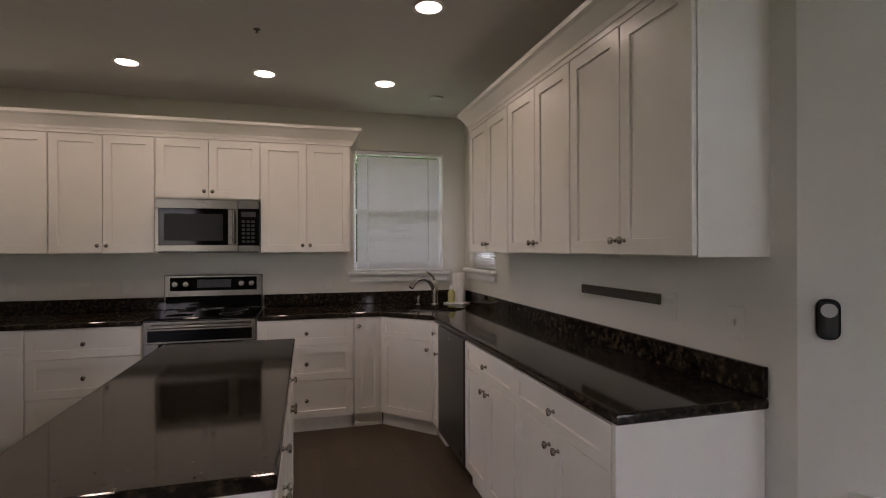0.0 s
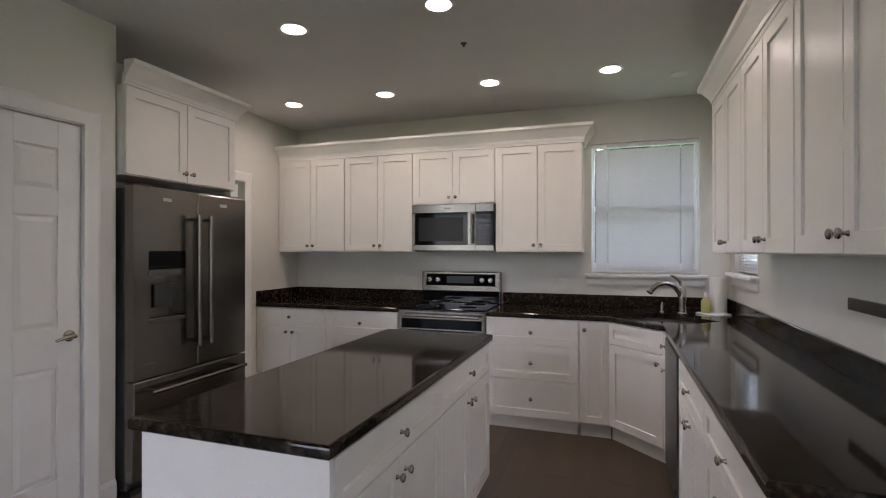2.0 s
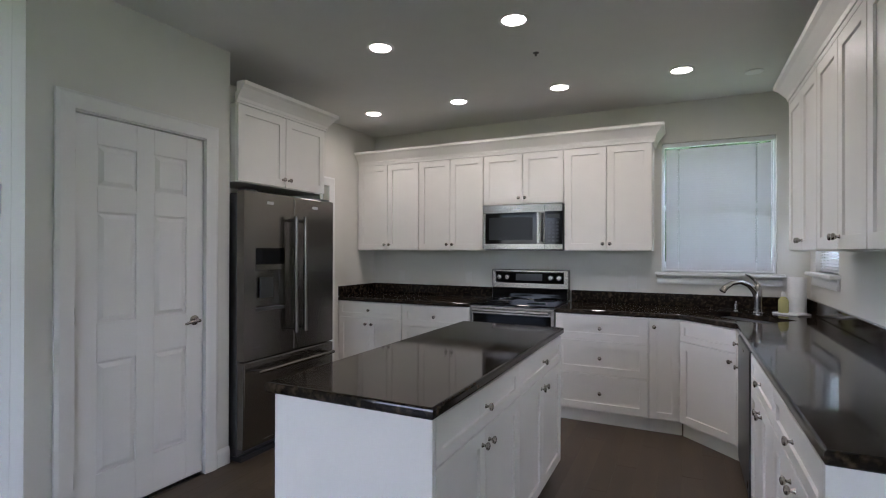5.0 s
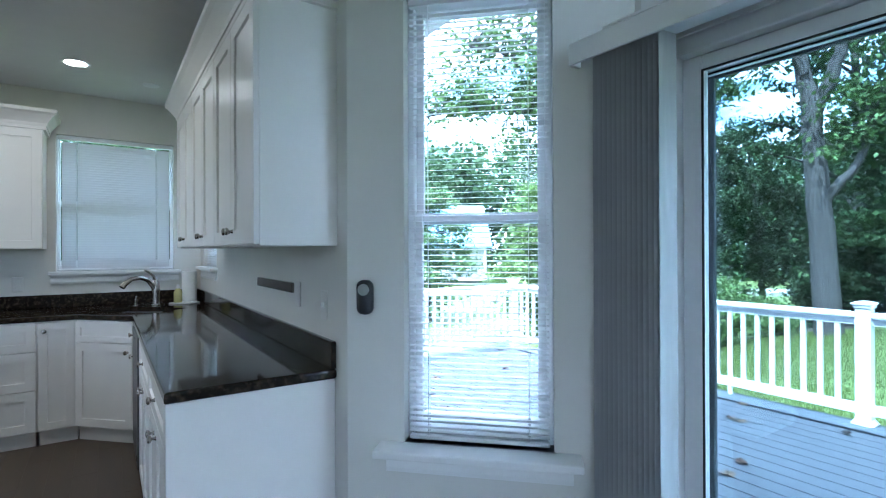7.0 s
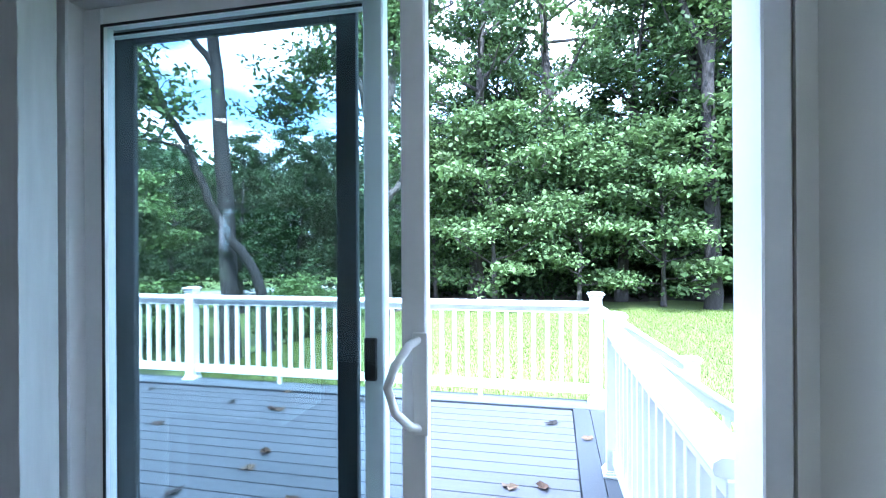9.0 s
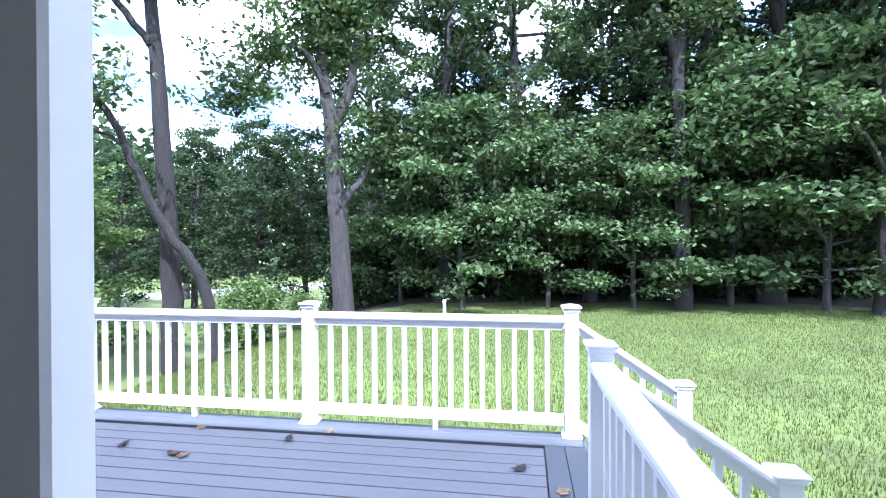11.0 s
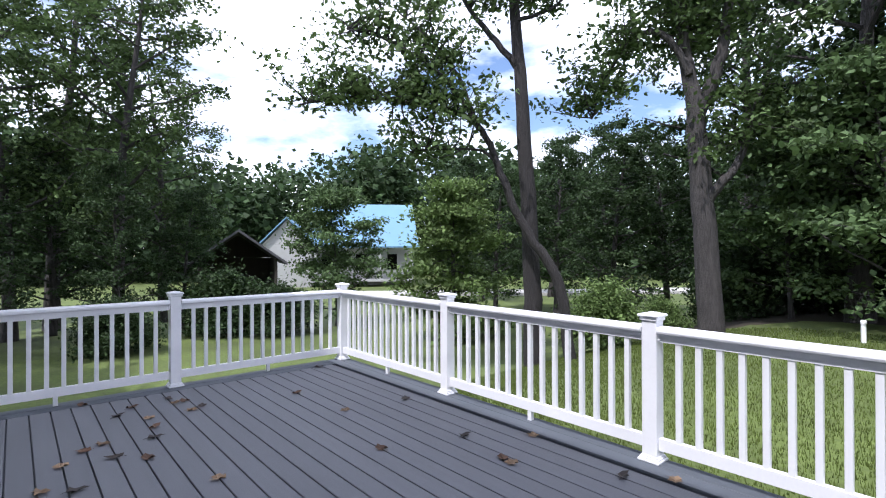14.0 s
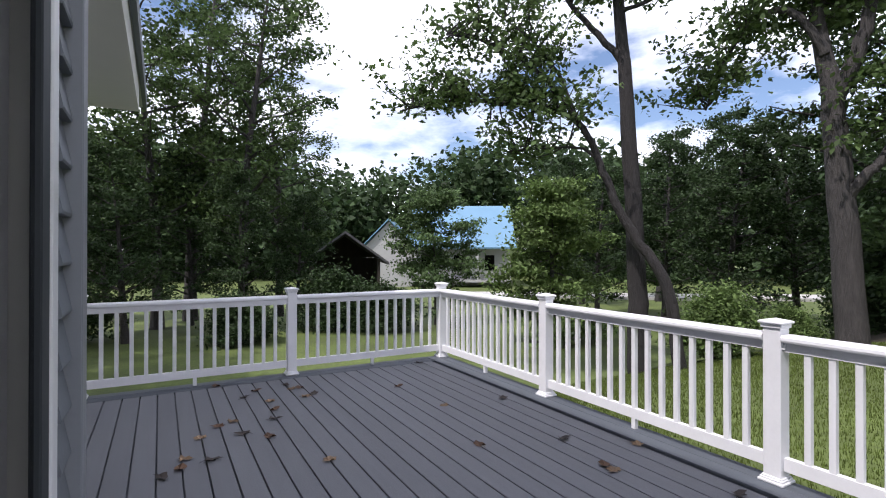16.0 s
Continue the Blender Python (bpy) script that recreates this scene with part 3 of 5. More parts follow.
def wall_cabinet(m, w, z0, z1, depth=0.31, doors=2, label="white shaker wall cabinet with two doors"):
    c = thing("wall_cabinet", label, "cabinet", "wall cabinets", m)
    part("body", box(0.0005, 0.0, z0, w - 0.0005, depth, z1), CAB, c)
    for k in range(doors):
        a, b = 0.003 + k * (w - 0.006) / doors, 0.003 + (k + 1) * (w - 0.006) / doors
        shaker("door", c, a, z0 + 0.003, b, z1 - 0.003, [((b - 0.03) if k == 0 else (a + 0.03), z0 + 0.06)])
    return c


YF, XF = 3.97, 0.90       # fronts of the base units
UY, UX = 4.30, 1.17       # fronts of the wall units
UB, UT = 1.388, 2.29
for x0, x1, kind in ((-2.615, -1.865, "doors"), (-1.865, -1.16, "drawers"), (-0.392, 0.325, "drawers"), (0.325, 0.545, "single")):
    base_cabinet(pose(x0, YF, 0), x1 - x0, kind, depth=YB - YF - 0.004)
# run along the sink-side wall: x along -y
for y0, y1, kind in ((1.335, 2.085, "doors"), (2.085, 2.82, "doors"), (3.425, 3.625, "narrow")):
    base_cabinet(pose(XF, y1, 0, 0, 0, -90), y1 - y0, kind, depth=XR - XF - 0.004)
# corner unit set at 45 degrees
base_cabinet(pose(0.55, 3.965, 0, 0, 0, -45), math.hypot(0.35, 0.335), "sink", depth=0.40)
ep = thing("end_panel", "white end panel of the counter run", "panel")
part("body", box(XF - 0.02, 1.315, 0.0, XR - 0.003, 1.3345, 0.875, bevel=0.001), CAB, ep)
for x0, x1 in ((-2.615, -1.865), (-1.865, -1.16), (-0.392, 0.33)):
    wall_cabinet(pose(x0, UY, 0), x1 - x0, UB, UT)
wall_cabinet(pose(-1.16, UY, 0), 0.768, 1.815, UT, label="short white shaker cabinet above the microwave")
for y0, y1 in ((1.296, 2.06), (2.06, 2.80), (2.80, 3.53)):
    wall_cabinet(pose(UX, y1, 0, 0, 0, -90), y1 - y0, UB, UT)
wall_cabinet(pose(-2.06, 2.16, 0, 0, 0, 90) , 0.87, 1.835, UT + 0.06, depth=0.5, label="white shaker cabinet above the refrigerator")

# frieze and crown along each run
CROWN = [(0, 0), (0.008, 0), (0.012, 0.022), (0.03, 0.05), (0.055, 0.085), (0.072, 0.10), (0.075, 0.125), (0, 0.125)]
def crown(label, path, z0, z1):
    c = thing("crown_moulding", label, "moulding", "crown mouldings")
    part("frieze", bm_sweep(B(), [(0.0, z0), (0.018, z0), (0.018, z1), (0.0, z1)], path), CAB, c)
    part("crown", bm_sweep(B(), [(0.016 + a, z1 - 0.05 + b * 0.95) for a, b in CROWN], path), CAB, c)
    return c
crown("white crown moulding above the wall cabinets", [(-2.612, UY, 0), (0.331, UY, 0), (0.331, YB - 0.004, 0)], UT, UT + 0.075)
crown("white crown moulding above the sink-side cabinets", [(XR - 0.004, 3.531, 0), (UX, 3.531, 0), (UX, 1.295, 0), (XR - 0.004, 1.295, 0)], UT, UT + 0.075)
crown("white crown moulding above the refrigerator", [(-2.06, 2.154, 0), (-2.06, 3.032, 0), (-2.56, 3.032, 0)], UT + 0.06, UT + 0.125)

# ---- granite tops ----
def top_slab(name, outline, label, z0=0.877, z1=0.915, hole=None):
    b = bm_prism(B(), outline, z0, z1)
    bmesh.ops.recalc_face_normals(b, faces=b.faces)
    edges = [e for e in b.edges if all(abs(v.co.z - z1) < 1e-5 for v in e.verts) or all(abs(v.co.z - z0) < 1e-5 for v in e.verts)]
    bmesh.ops.bevel(b, geom=edges, offset=0.010, segments=3, affect="EDGES", profile=0.5)
    if hole:
        m, hx, hy = hole
        ax, ay, mid = m.col[0].xyz, m.col[1].xyz, m.translation
        for ax_, d in ((ax, hx), (ax, -hx), (ay, hy), (ay, -hy)):
            bmesh.ops.bisect_plane(b, geom=b.verts[:] + b.edges[:] + b.faces[:], plane_co=mid + ax_ * d, plane_no=ax_)
        inside = [f for f in b.faces if abs((f.calc_center_median() - mid).dot(ax)) < hx - 1e-4 and abs((f.calc_center_median() - mid).dot(ay)) < hy - 1e-4]
        bmesh.ops.delete(b, geom=inside, context="FACES")
    c = thing(name, label, "countertop")
    part("slab", b, GRANITE, c)
    return c

ct = top_slab("countertop", [(-0.388, 3.945), (0.535, 3.945), (0.875, 3.605), (0.875, 1.30), (XR - 0.003, 1.30), (XR - 0.003, YB - 0.003), (-0.388, YB - 0.003)], "polished black granite countertop with a corner sink", hole=(pose(0.96, 4.01, 0.9155, 0, 0, -45), 0.27, 0.17))
part("backsplash", box(-0.388, YB - 0.025, 0.9155, XR - 0.026, YB - 0.003, 1.02, bevel=0.003), GRANITE, ct)
part("backsplash", box(XR - 0.025, 1.30, 0.9155, XR - 0.003, YB - 0.003, 1.02, bevel=0.003), GRANITE, ct)
cl = top_slab("countertop", [(-2.617, 3.945), (-1.162, 3.945), (-1.162, YB - 0.003), (-2.617, YB - 0.003)], "polished black granite countertop beside the range")
part("backsplash", box(-2.617, YB - 0.025, 0.9155, -1.162, YB - 0.003, 1.02, bevel=0.003), GRANITE, cl)
part("backsplash", box(-2.617, 3.945, 0.9155, -2.597, YB - 0.026, 1.02, bevel=0.003), GRANITE, cl)

# ---- island ----
IX0, IX1, IY0, IY1 = -0.74, -0.125, 1.20, 2.89
isl = thing("island_cabinet", "white kitchen island base with drawers and doors", "kitchen island")
part("body", box(IX0, IY0, 0.10, IX1, IY1, 0.875), CAB, isl)
part("toe_kick", box(IX0 + 0.002, IY0 + 0.002, 0.0, IX1 - 0.06, IY1 - 0.002, 0.099), CAB, isl)
part("end_panel", box(IX0 - 0.002, IY0 - 0.018, 0.0, IX1 + 0.018, IY0 - 0.0005, 0.875, bevel=0.001), CAB, isl)
rail_m = pose(IX1, IY0, 0, 0, 0, 90)
half = (IY1 - IY0) / 2
for k in range(2):
    a, b, t = k * half, (k + 1) * half, 0.871
    for nm, u0, z0, u1, z1, kn in (("drawer", a, t - 0.155, b, t, [((a + b) / 2, t - 0.078)]), ("door", a, 0.11, (a + b) / 2, t - 0.155, [((a + b) / 2 - 0.035, t - 0.215)]), ("door", (a + b) / 2, 0.11, b, t - 0.155, [((a + b) / 2 + 0.035, t - 0.215)])):
        d = shaker(nm, isl, u0, z0, u1, z1, kn)
        d.matrix_basis = rail_m
top_slab("island_countertop", [(-0.77, 1.16), (-0.094, 1.16), (-0.094, 2.92), (-0.77, 2.92)], "polished black granite island top")

# added boards that block the bright door glass behind the gap above the refrigerator
fl = thing("filler_panel", "white strip added to block the bright gap above the refrigerator", "panel")
part("board", box(-2.60, 2.16, 1.776, -2.37, 3.03, 1.834), CAB, fl)
part("side_board", box(-2.369, 3.015, 1.776, -2.075, 3.03, 1.834), CAB, fl)

# ---- appliances ----
def microwave(m):
    w, d, h = 0.757, 0.38, 0.41
    c = thing("microwave", "stainless over-the-range microwave with a dark glass door", "microwave", "", m)
    part("body", box(0.001, 0.02, 0, w - 0.001, d, h, bevel=0.004), DARKSTEEL, c)
    door = B()
    dw = w * 0.79
    for a in ((0.0, 0.0, dw, 0.05), (0.0, h - 0.075, dw, h), (0, 0.05, 0.03, h - 0.075), (dw - 0.075, 0.05, dw, h - 0.075)):
        bm_box(door, a[0], -0.022, a[1], a[2], 0.018, a[3], bevel=0.003)
    dr = part("door", door, STEEL, c)
    part("window", box(0.03, -0.016, 0.05, dw - 0.075, 0.01, h - 0.075), BLACKGLASS, dr)
    part("screen", box(0.065, -0.0175, 0.085, dw - 0.115, -0.0162, h - 0.115), mat("oven_screen", (0.012, 0.011, 0.011), 0.3, spec=0.2), dr)
    part("badge", box(dw * 0.52, -0.0235, h - 0.045, dw * 0.62, -0.0222, h - 0.030), GREYPLASTIC, dr)
    pn = part("control_panel", box(dw + 0.002, -0.022, 0, w, 0.018, h, bevel=0.003), BLACKGLASS, c)
    part("keypad", box(dw + 0.012, -0.0245, 0.05, w - 0.014, -0.0215, h - 0.075), BLACKGLASS, pn)
    for r in range(6):
        for k in range(3):
            part("key", box(dw + 0.028 + k * 0.036, -0.026, 0.068 + r * 0.032, dw + 0.052 + k * 0.036, -0.0247, 0.086 + r * 0.032), BLACKPLASTIC, pn)
    part("panel_trim", box(dw + 0.003, -0.0245, h - 0.07, w - 0.001, -0.0222, h - 0.002), STEEL, pn)
    part("panel_trim", box(dw + 0.003, -0.0245, 0.002, w - 0.001, -0.0222, 0.045), STEEL, pn)
    part("display", box(dw + 0.024, -0.026, 0.275, w - 0.026, -0.0247, 0.315), BLACKPLASTIC, pn)
    hb = B()
    bm_cyl(hb, (dw - 0.03, -0.058, 0.06), (dw - 0.03, -0.058, h - 0.085), 0.010)
    for z in (0.08, h - 0.105):
        bm_cyl(hb, (dw - 0.03, -0.058, z), (dw - 0.03, -0.02, z), 0.008)
    part("handle", hb, STEEL, dr, "steel bar handle", smooth=True)
    part("vent_grille", box(0.01, 0.03, -0.012, w - 0.01, d - 0.02, -0.001), DARKSTEEL, c)
    return c


microwave(pose(-1.155, 4.272, 1.402))


def kitchen_range(m):
    """An electric range with a raised control backguard; front at y = 0, faces -y."""
    w, d = 0.757, 0.63
    c = thing("range", "stainless electric range with a black glass cooktop", "stove", "", m)
    part("body", box(0.001, 0.03, 0.09, w - 0.001, d, 0.905), DARKSTEEL, c)
    part("cooktop", box(0, -0.005, 0.906, w, d - 0.07, 0.922, bevel=0.004), BLACKGLASS, c)
    for x, y, r in ((0.2, 0.17, 0.10), (0.56, 0.17, 0.085), (0.2, 0.42, 0.075), (0.56, 0.42, 0.10)):
        part("burner_ring", bm_lathe(B(), [(r, 0.9222), (r, 0.9226), (r - 0.004, 0.9226), (r - 0.004, 0.9222)], pose(x, y, 0), n=40), GREYPLASTIC, c)
    bgd = B()
    bm_box(bgd, 0, d - 0.075, 0.9225, w, d, 1.205, bevel=0.006)
    back = part("backguard", bgd, STEEL, c)
    part("control_glass", box(0.045, d - 0.079, 1.075, w - 0.045, d - 0.0745, 1.185), BLACKGLASS, back)
    part("lower_panel", box(0.01, d - 0.078, 0.93, w - 0.01, d - 0.0745, 1.03), BLACKGLASS, back)
    part("display", box(w / 2 - 0.13, d - 0.0815, 1.10, w / 2 + 0.13, d - 0.0795, 1.165), BLACKPLASTIC, back)
    for x in (0.085, 0.165, w - 0.165, w - 0.085):
        part("control_knob", bm_lathe(B(), [(0.026, 0), (0.025, 0.018), (0.020, 0.024), (0.0, 0.025)], pose(x, d - 0.079, 1.13, 90)), STEEL, back, "steel control knob", smooth=True)
    fr = B()
    for a in ((0.0, 0.74, w, 0.90), (0.0, 0.25, w, 0.33), (0, 0.33, 0.10, 0.74), (w - 0.10, 0.33, w, 0.74)):
        bm_box(fr, a[0], 0.0, a[1], a[2], 0.03, a[3], bevel=0.003)
    dr = part("oven_door", fr, STEEL, c)
    part("oven_window", box(0.10, 0.005, 0.33, w - 0.10, 0.025, 0.74), BLACKGLASS, dr)
    part("door_band", box(0.03, -0.003, 0.755, w - 0.03, 0.0005, 0.835), BLACKGLASS, dr)
    hb = B()
    bm_cyl(hb, (0.04, -0.05, 0.865), (w - 0.04, -0.05, 0.865), 0.012)
    for x in (0.07, w - 0.07):
        bm_cyl(hb, (x, -0.05, 0.865), (x, 0.002, 0.865), 0.010)
    part("handle", hb, STEEL, dr, "steel bar handle", smooth=True)
    part("drawer", box(0.0, 0.0, 0.095, w, 0.03, 0.245, bevel=0.003), STEEL, c)
    part("base", box(0.03, 0.05, 0.0, w - 0.03, d - 0.03, 0.089), BLACKPLASTIC, c)
    return c


kitchen_range(pose(-1.155, 3.955, 0))


def dishwasher(m):
    w = 0.60
    c = thing("dishwasher", "dark stainless dishwasher built under the counter", "dishwasher", "", m)
    part("tub", box(0.004, 0.0, 0.10, w - 0.004, 0.56, 0.872), DARKSTEEL, c)
    d = part("door", box(0.004, -0.028, 0.115, w - 0.004, -0.0005, 0.872, bevel=0.004), DARKSTEEL, c)
    part("badge", box(w / 2 - 0.03, -0.030, 0.82, w / 2 + 0.03, -0.0282, 0.832), STEEL, d)
    part("lower_badge", box(w - 0.08, -0.030, 0.15, w - 0.05, -0.0282, 0.18), STEEL, d)
    part("toe_panel", box(0.004, 0.05, 0.0, w - 0.004, 0.5, 0.099), BLACKPLASTIC, c)
    return c


dishwasher(pose(XF, 3.422, 0, 0, 0, -90))


def refrigerator(m):
    """A French-door refrigerator: x along its front, front at y = 0 facing -y."""
    w, h, d = 0.908, 1.775, 0.60
    c = thing("refrigerator", "stainless French-door refrigerator with an ice dispenser", "refrigerator", "", m)
    part("body", box(0.004, 0.065, 0.03, w - 0.004, d, h - 0.012, bevel=0.005), DARKSTEEL, c)
    fz = 0.66
    for nm, a, b in (("left_door", 0.0, w / 2 - 0.003), ("right_door", w / 2 + 0.003, w)):
        if nm == "right_door":
            dr = part(nm, box(a, 0.0, fz, b, 0.062, h, bevel=0.010, seg=3), STEEL, c)
        else:
            dd = B()
            for q in ((a, fz, a + 0.10, h), (b - 0.09, fz, b, h), (a + 0.10, fz, b - 0.09, 0.98), (a + 0.10, 1.40, b - 0.09, h)):
                bm_box(dd, q[0], 0.0, q[1], q[2], 0.062, q[3])
            dr = part(nm, dd, STEEL, c)
            part("dispenser_display", box(a + 0.10, -0.003, 1.29, b - 0.09, 0.02, 1.40), BLACKGLASS, dr)
            part("dispenser_ledge", box(a + 0.10, -0.006, 1.25, b - 0.09, 0.04, 1.29, bevel=0.003), STEEL, dr)
            part("dispenser_back", box(a + 0.10, 0.052, 0.98, b - 0.09, 0.062, 1.25), STEEL, dr)
            part("dispenser_paddle", box(a + 0.17, 0.03, 1.06, b - 0.16, 0.05, 1.20, bevel=0.004), DARKSTEEL, dr)
            part("drip_tray", box(a + 0.10, -0.004, 0.975, b - 0.09, 0.052, 0.995, bevel=0.003), DARKSTEEL, dr)
        part("badge", box((a + b) / 2 - 0.03, -0.0025, h - 0.075, (a + b) / 2 + 0.03, -0.0005, h - 0.055), GREYPLASTIC, dr)
        hx = b - 0.045 if nm == "left_door" else a + 0.045
        hb = B()
        bm_cyl(hb, (hx, -0.07, 0.80), (hx, -0.07, 1.63), 0.016)
        for z in (0.83, 1.60):
            bm_cyl(hb, (hx, -0.07, z), (hx, 0.002, z), 0.011)
        part("handle", hb, STEEL, dr, "long steel bar handle", smooth=True)
    dr = part("freezer_drawer", box(0, 0.0, 0.08, w, 0.062, fz - 0.008, bevel=0.010, seg=3), STEEL, c)
    hb = B()
    bm_cyl(hb, (0.07, -0.062, 0.585), (w - 0.07, -0.062, 0.585), 0.013)
    for x in (0.11, w - 0.11):
        bm_cyl(hb, (x, -0.062, 0.585), (x, 0.002, 0.585), 0.011)
    part("handle", hb, STEEL, dr, "long steel bar handle", smooth=True)
    part("base_grille", box(0.01, 0.03, 0.0, w - 0.01, d - 0.02, 0.029), BLACKPLASTIC, c)
    for x in (0.08, w - 0.08):
        part("hinge_cover", box(x - 0.05, 0.02, h + 0.0005, x + 0.05, 0.10, h + 0.015, bevel=0.003), BLACKPLASTIC, c)
    return c


refrigerator(pose(-1.99, 2.17, 0, 0, 0, 90))

# ---- sink corner ----
def faucet(m):
    c = thing("faucet", "brushed nickel arched kitchen faucet", "faucet", "", m)
    b = B()
    bm_lathe(b, [(0.032, 0), (0.032, 0.008), (0.026, 0.014), (0.024, 0.08), (0.028, 0.11), (0.026, 0.17), (0.012, 0.20)])
    part("body", b, CHROME, c, smooth=True)
    sp = [(0, 0, 0.10), (0.0, -0.02, 0.15), (0.0, -0.06, 0.195), (0.0, -0.12, 0.215), (0.0, -0.18, 0.205), (0.0, -0.225, 0.175), (0.0, -0.245, 0.15)]
    part("spout", smooth_tube(B(), sp, [0.020, 0.020, 0.018, 0.016, 0.016, 0.020, 0.021], 12), CHROME, c, smooth=True)
    part("lever", smooth_tube(B(), [(0, 0, 0.19), (0.0, -0.02, 0.225), (0.0, -0.06, 0.255), (0, -0.085, 0.265)], [0.014, 0.009, 0.007, 0.006]), CHROME, c, smooth=True)
    return c


sk = thing("sink", "stainless under-mounted corner sink", "sink", "", pose(0.96, 4.01, 0.8765, 0, 0, -45))
rim = B()
for a in ((-0.27, -0.17, 0.27, -0.166), (-0.27, 0.166, 0.27, 0.17), (-0.27, -0.166, -0.266, 0.166), (0.266, -0.166, 0.27, 0.166)):
    bm_box(rim, a[0], a[1], 0.0, a[2], a[3], 0.037)
part("rim", rim, GRANITE, sk)
part("basin", box(-0.266, -0.166, 0.0002, 0.266, 0.166, 0.003), DARKSTEEL, sk)
part("drain", bm_lathe(B(), [(0.045, 0.0032), (0.043, 0.005), (0.03, 0.0042), (0.0, 0.0042)], n=24), STEEL, sk, smooth=True)
faucet(pose(1.07, 4.28, 0.9155, 0, 0, -62) @ Matrix.Scale(1.12, 4))
dp = thing("soap_dispenser", "small brushed nickel soap dispenser", "soap dispenser", "", pose(0.93, 4.33, 0.9155))
part("body", bm_lathe(B(), [(0.02, 0), (0.02, 0.006), (0.012, 0.012), (0.011, 0.055), (0.006, 0.06)]), CHROME, dp, smooth=True)
part("pump", smooth_tube(B(), [(0, 0, 0.055), (0, 0, 0.075), (0, -0.03, 0.08), (0, -0.045, 0.072)], [0.006, 0.007, 0.006, 0.004]), CHROME, dp, smooth=True)
ft = thing("caddy_tray", "white tray with dish soap beside the sink", "tray", "", pose(1.29, 4.33, 0.9155, 0, 0, -45))
part("body", box(-0.10, -0.07, 0, 0.10, 0.07, 0.012, bevel=0.004, seg=2), WHITEPLASTIC, ft)
sb = thing("soap_bottle", "clear plastic bottle of pale yellow dish soap", "bottle", "", pose(1.24, 4.33, 0.928))
part("bottle", bm_lathe(B(), [(0.030, 0), (0.034, 0.01), (0.034, 0.09), (0.018, 0.115), (0.012, 0.12)]), mat("dish_soap", (0.55, 0.52, 0.22), 0.25), sb, smooth=True)
part("cap", bm_lathe(B(), [(0.013, 0.1202), (0.013, 0.14), (0.008, 0.155)]), WHITEPLASTIC, sb, smooth=True)
pt = thing("paper_towel_roll", "white paper towel roll standing by the sink", "paper towel", "", pose(1.34, 4.42, 0.9155))
part("roll", bm_lathe(B(), [(0.058, 0.004), (0.060, 0.008), (0.060, 0.272), (0.058, 0.276), (0.02, 0.276), (0.02, 0.27)], n=28), mat("paper", (0.80, 0.79, 0.75), 0.9, fine=60, bump=0.3), pt, smooth=True)
part("base_disc", bm_lathe(B(), [(0.07, 0), (0.07, 0.003), (0.0, 0.0038)]), WHITEPLASTIC, pt)

# ---- wall fittings ----
OUTLETWHITE = mat("outlet_plastic", (0.70, 0.68, 0.63), 0.45, vary=0.02)


def outlet(name, m, gang=1, toggle=False, label="white duplex outlet on the wall"):
    c = thing(name, label, "outlet" if name == "wall_outlet" else "switch", "", m)
    w = 0.07 + 0.046 * (gang - 1)
    part("plate", box(-w / 2, -0.006, -0.058, w / 2, -0.0005, 0.058, bevel=0.003), OUTLETWHITE, c)
    for k in range(gang):
        x = (k - (gang - 1) / 2) * 0.046
        if toggle:
            part("toggle", box(x - 0.005, -0.018, -0.010, x + 0.005, -0.0062, 0.012, bevel=0.002), OUTLETWHITE, c)
        else:
            for z in (-0.02, 0.02):
                part("socket", box(x - 0.016, -0.0085, z - 0.013, x + 0.016, -0.0062, z + 0.013, bevel=0.002), OUTLETWHITE, c)
    return c


outlet("wall_outlet", pose(XR, 1.76, 1.17, 0, 0, -90))
outlet("light_switch", pose(XR, 1.43, 1.15, 0, 0, -90), toggle=True, label="white toggle light switch")
for x in (-2.25, -1.45, 0.15):
    outlet("wall_outlet", pose(x, YB, 1.11))
outlet("light_switch", pose(-2.36, 1.03, 1.14), gang=2, toggle=True, label="white double light switch on the pale wall")
ks = thing("knife_strip", "brushed steel magnetic knife strip on the wall", "knife strip", "", pose(XR, 2.135, 1.195, 0, 0, -90))
part("bar", box(-0.315, -0.016, -0.024, 0.315, -0.0005, 0.024, bevel=0.003), STEEL, ks)
bxx, byy, _ = bay_place(0.075, 0, 0)
al = thing("wall_remote", "black oval lock box with a grey dial on the bay wall", "lock box", "", pose(bxx, byy, 1.20, 0, 0, -45))
ob_ = B()
bm_box(ob_, -0.030, -0.035, -0.062, 0.030, -0.0005, 0.062, bevel=0.024, seg=4)
part("case", ob_, BLACKPLASTIC, al, smooth=True)
part("dial", bm_lathe(B(), [(0.021, 0), (0.021, 0.004), (0.0, 0.006)], pose(0, -0.035, 0.028, 90)), GREYPLASTIC, al, "grey round dial", smooth=True)
th = thing("thermostat", "white wall thermostat with a small grey display", "thermostat", "", pose(-2.36, 1.03, 1.62))
part("case", box(-0.055, -0.028, -0.075, 0.055, -0.0005, 0.075, bevel=0.006, seg=2), WHITEPLASTIC, th)
part("display", box(-0.035, -0.030, 0.02, 0.02, -0.0282, 0.06), mat("lcd_grey", (0.16, 0.18, 0.16), 0.3), th)

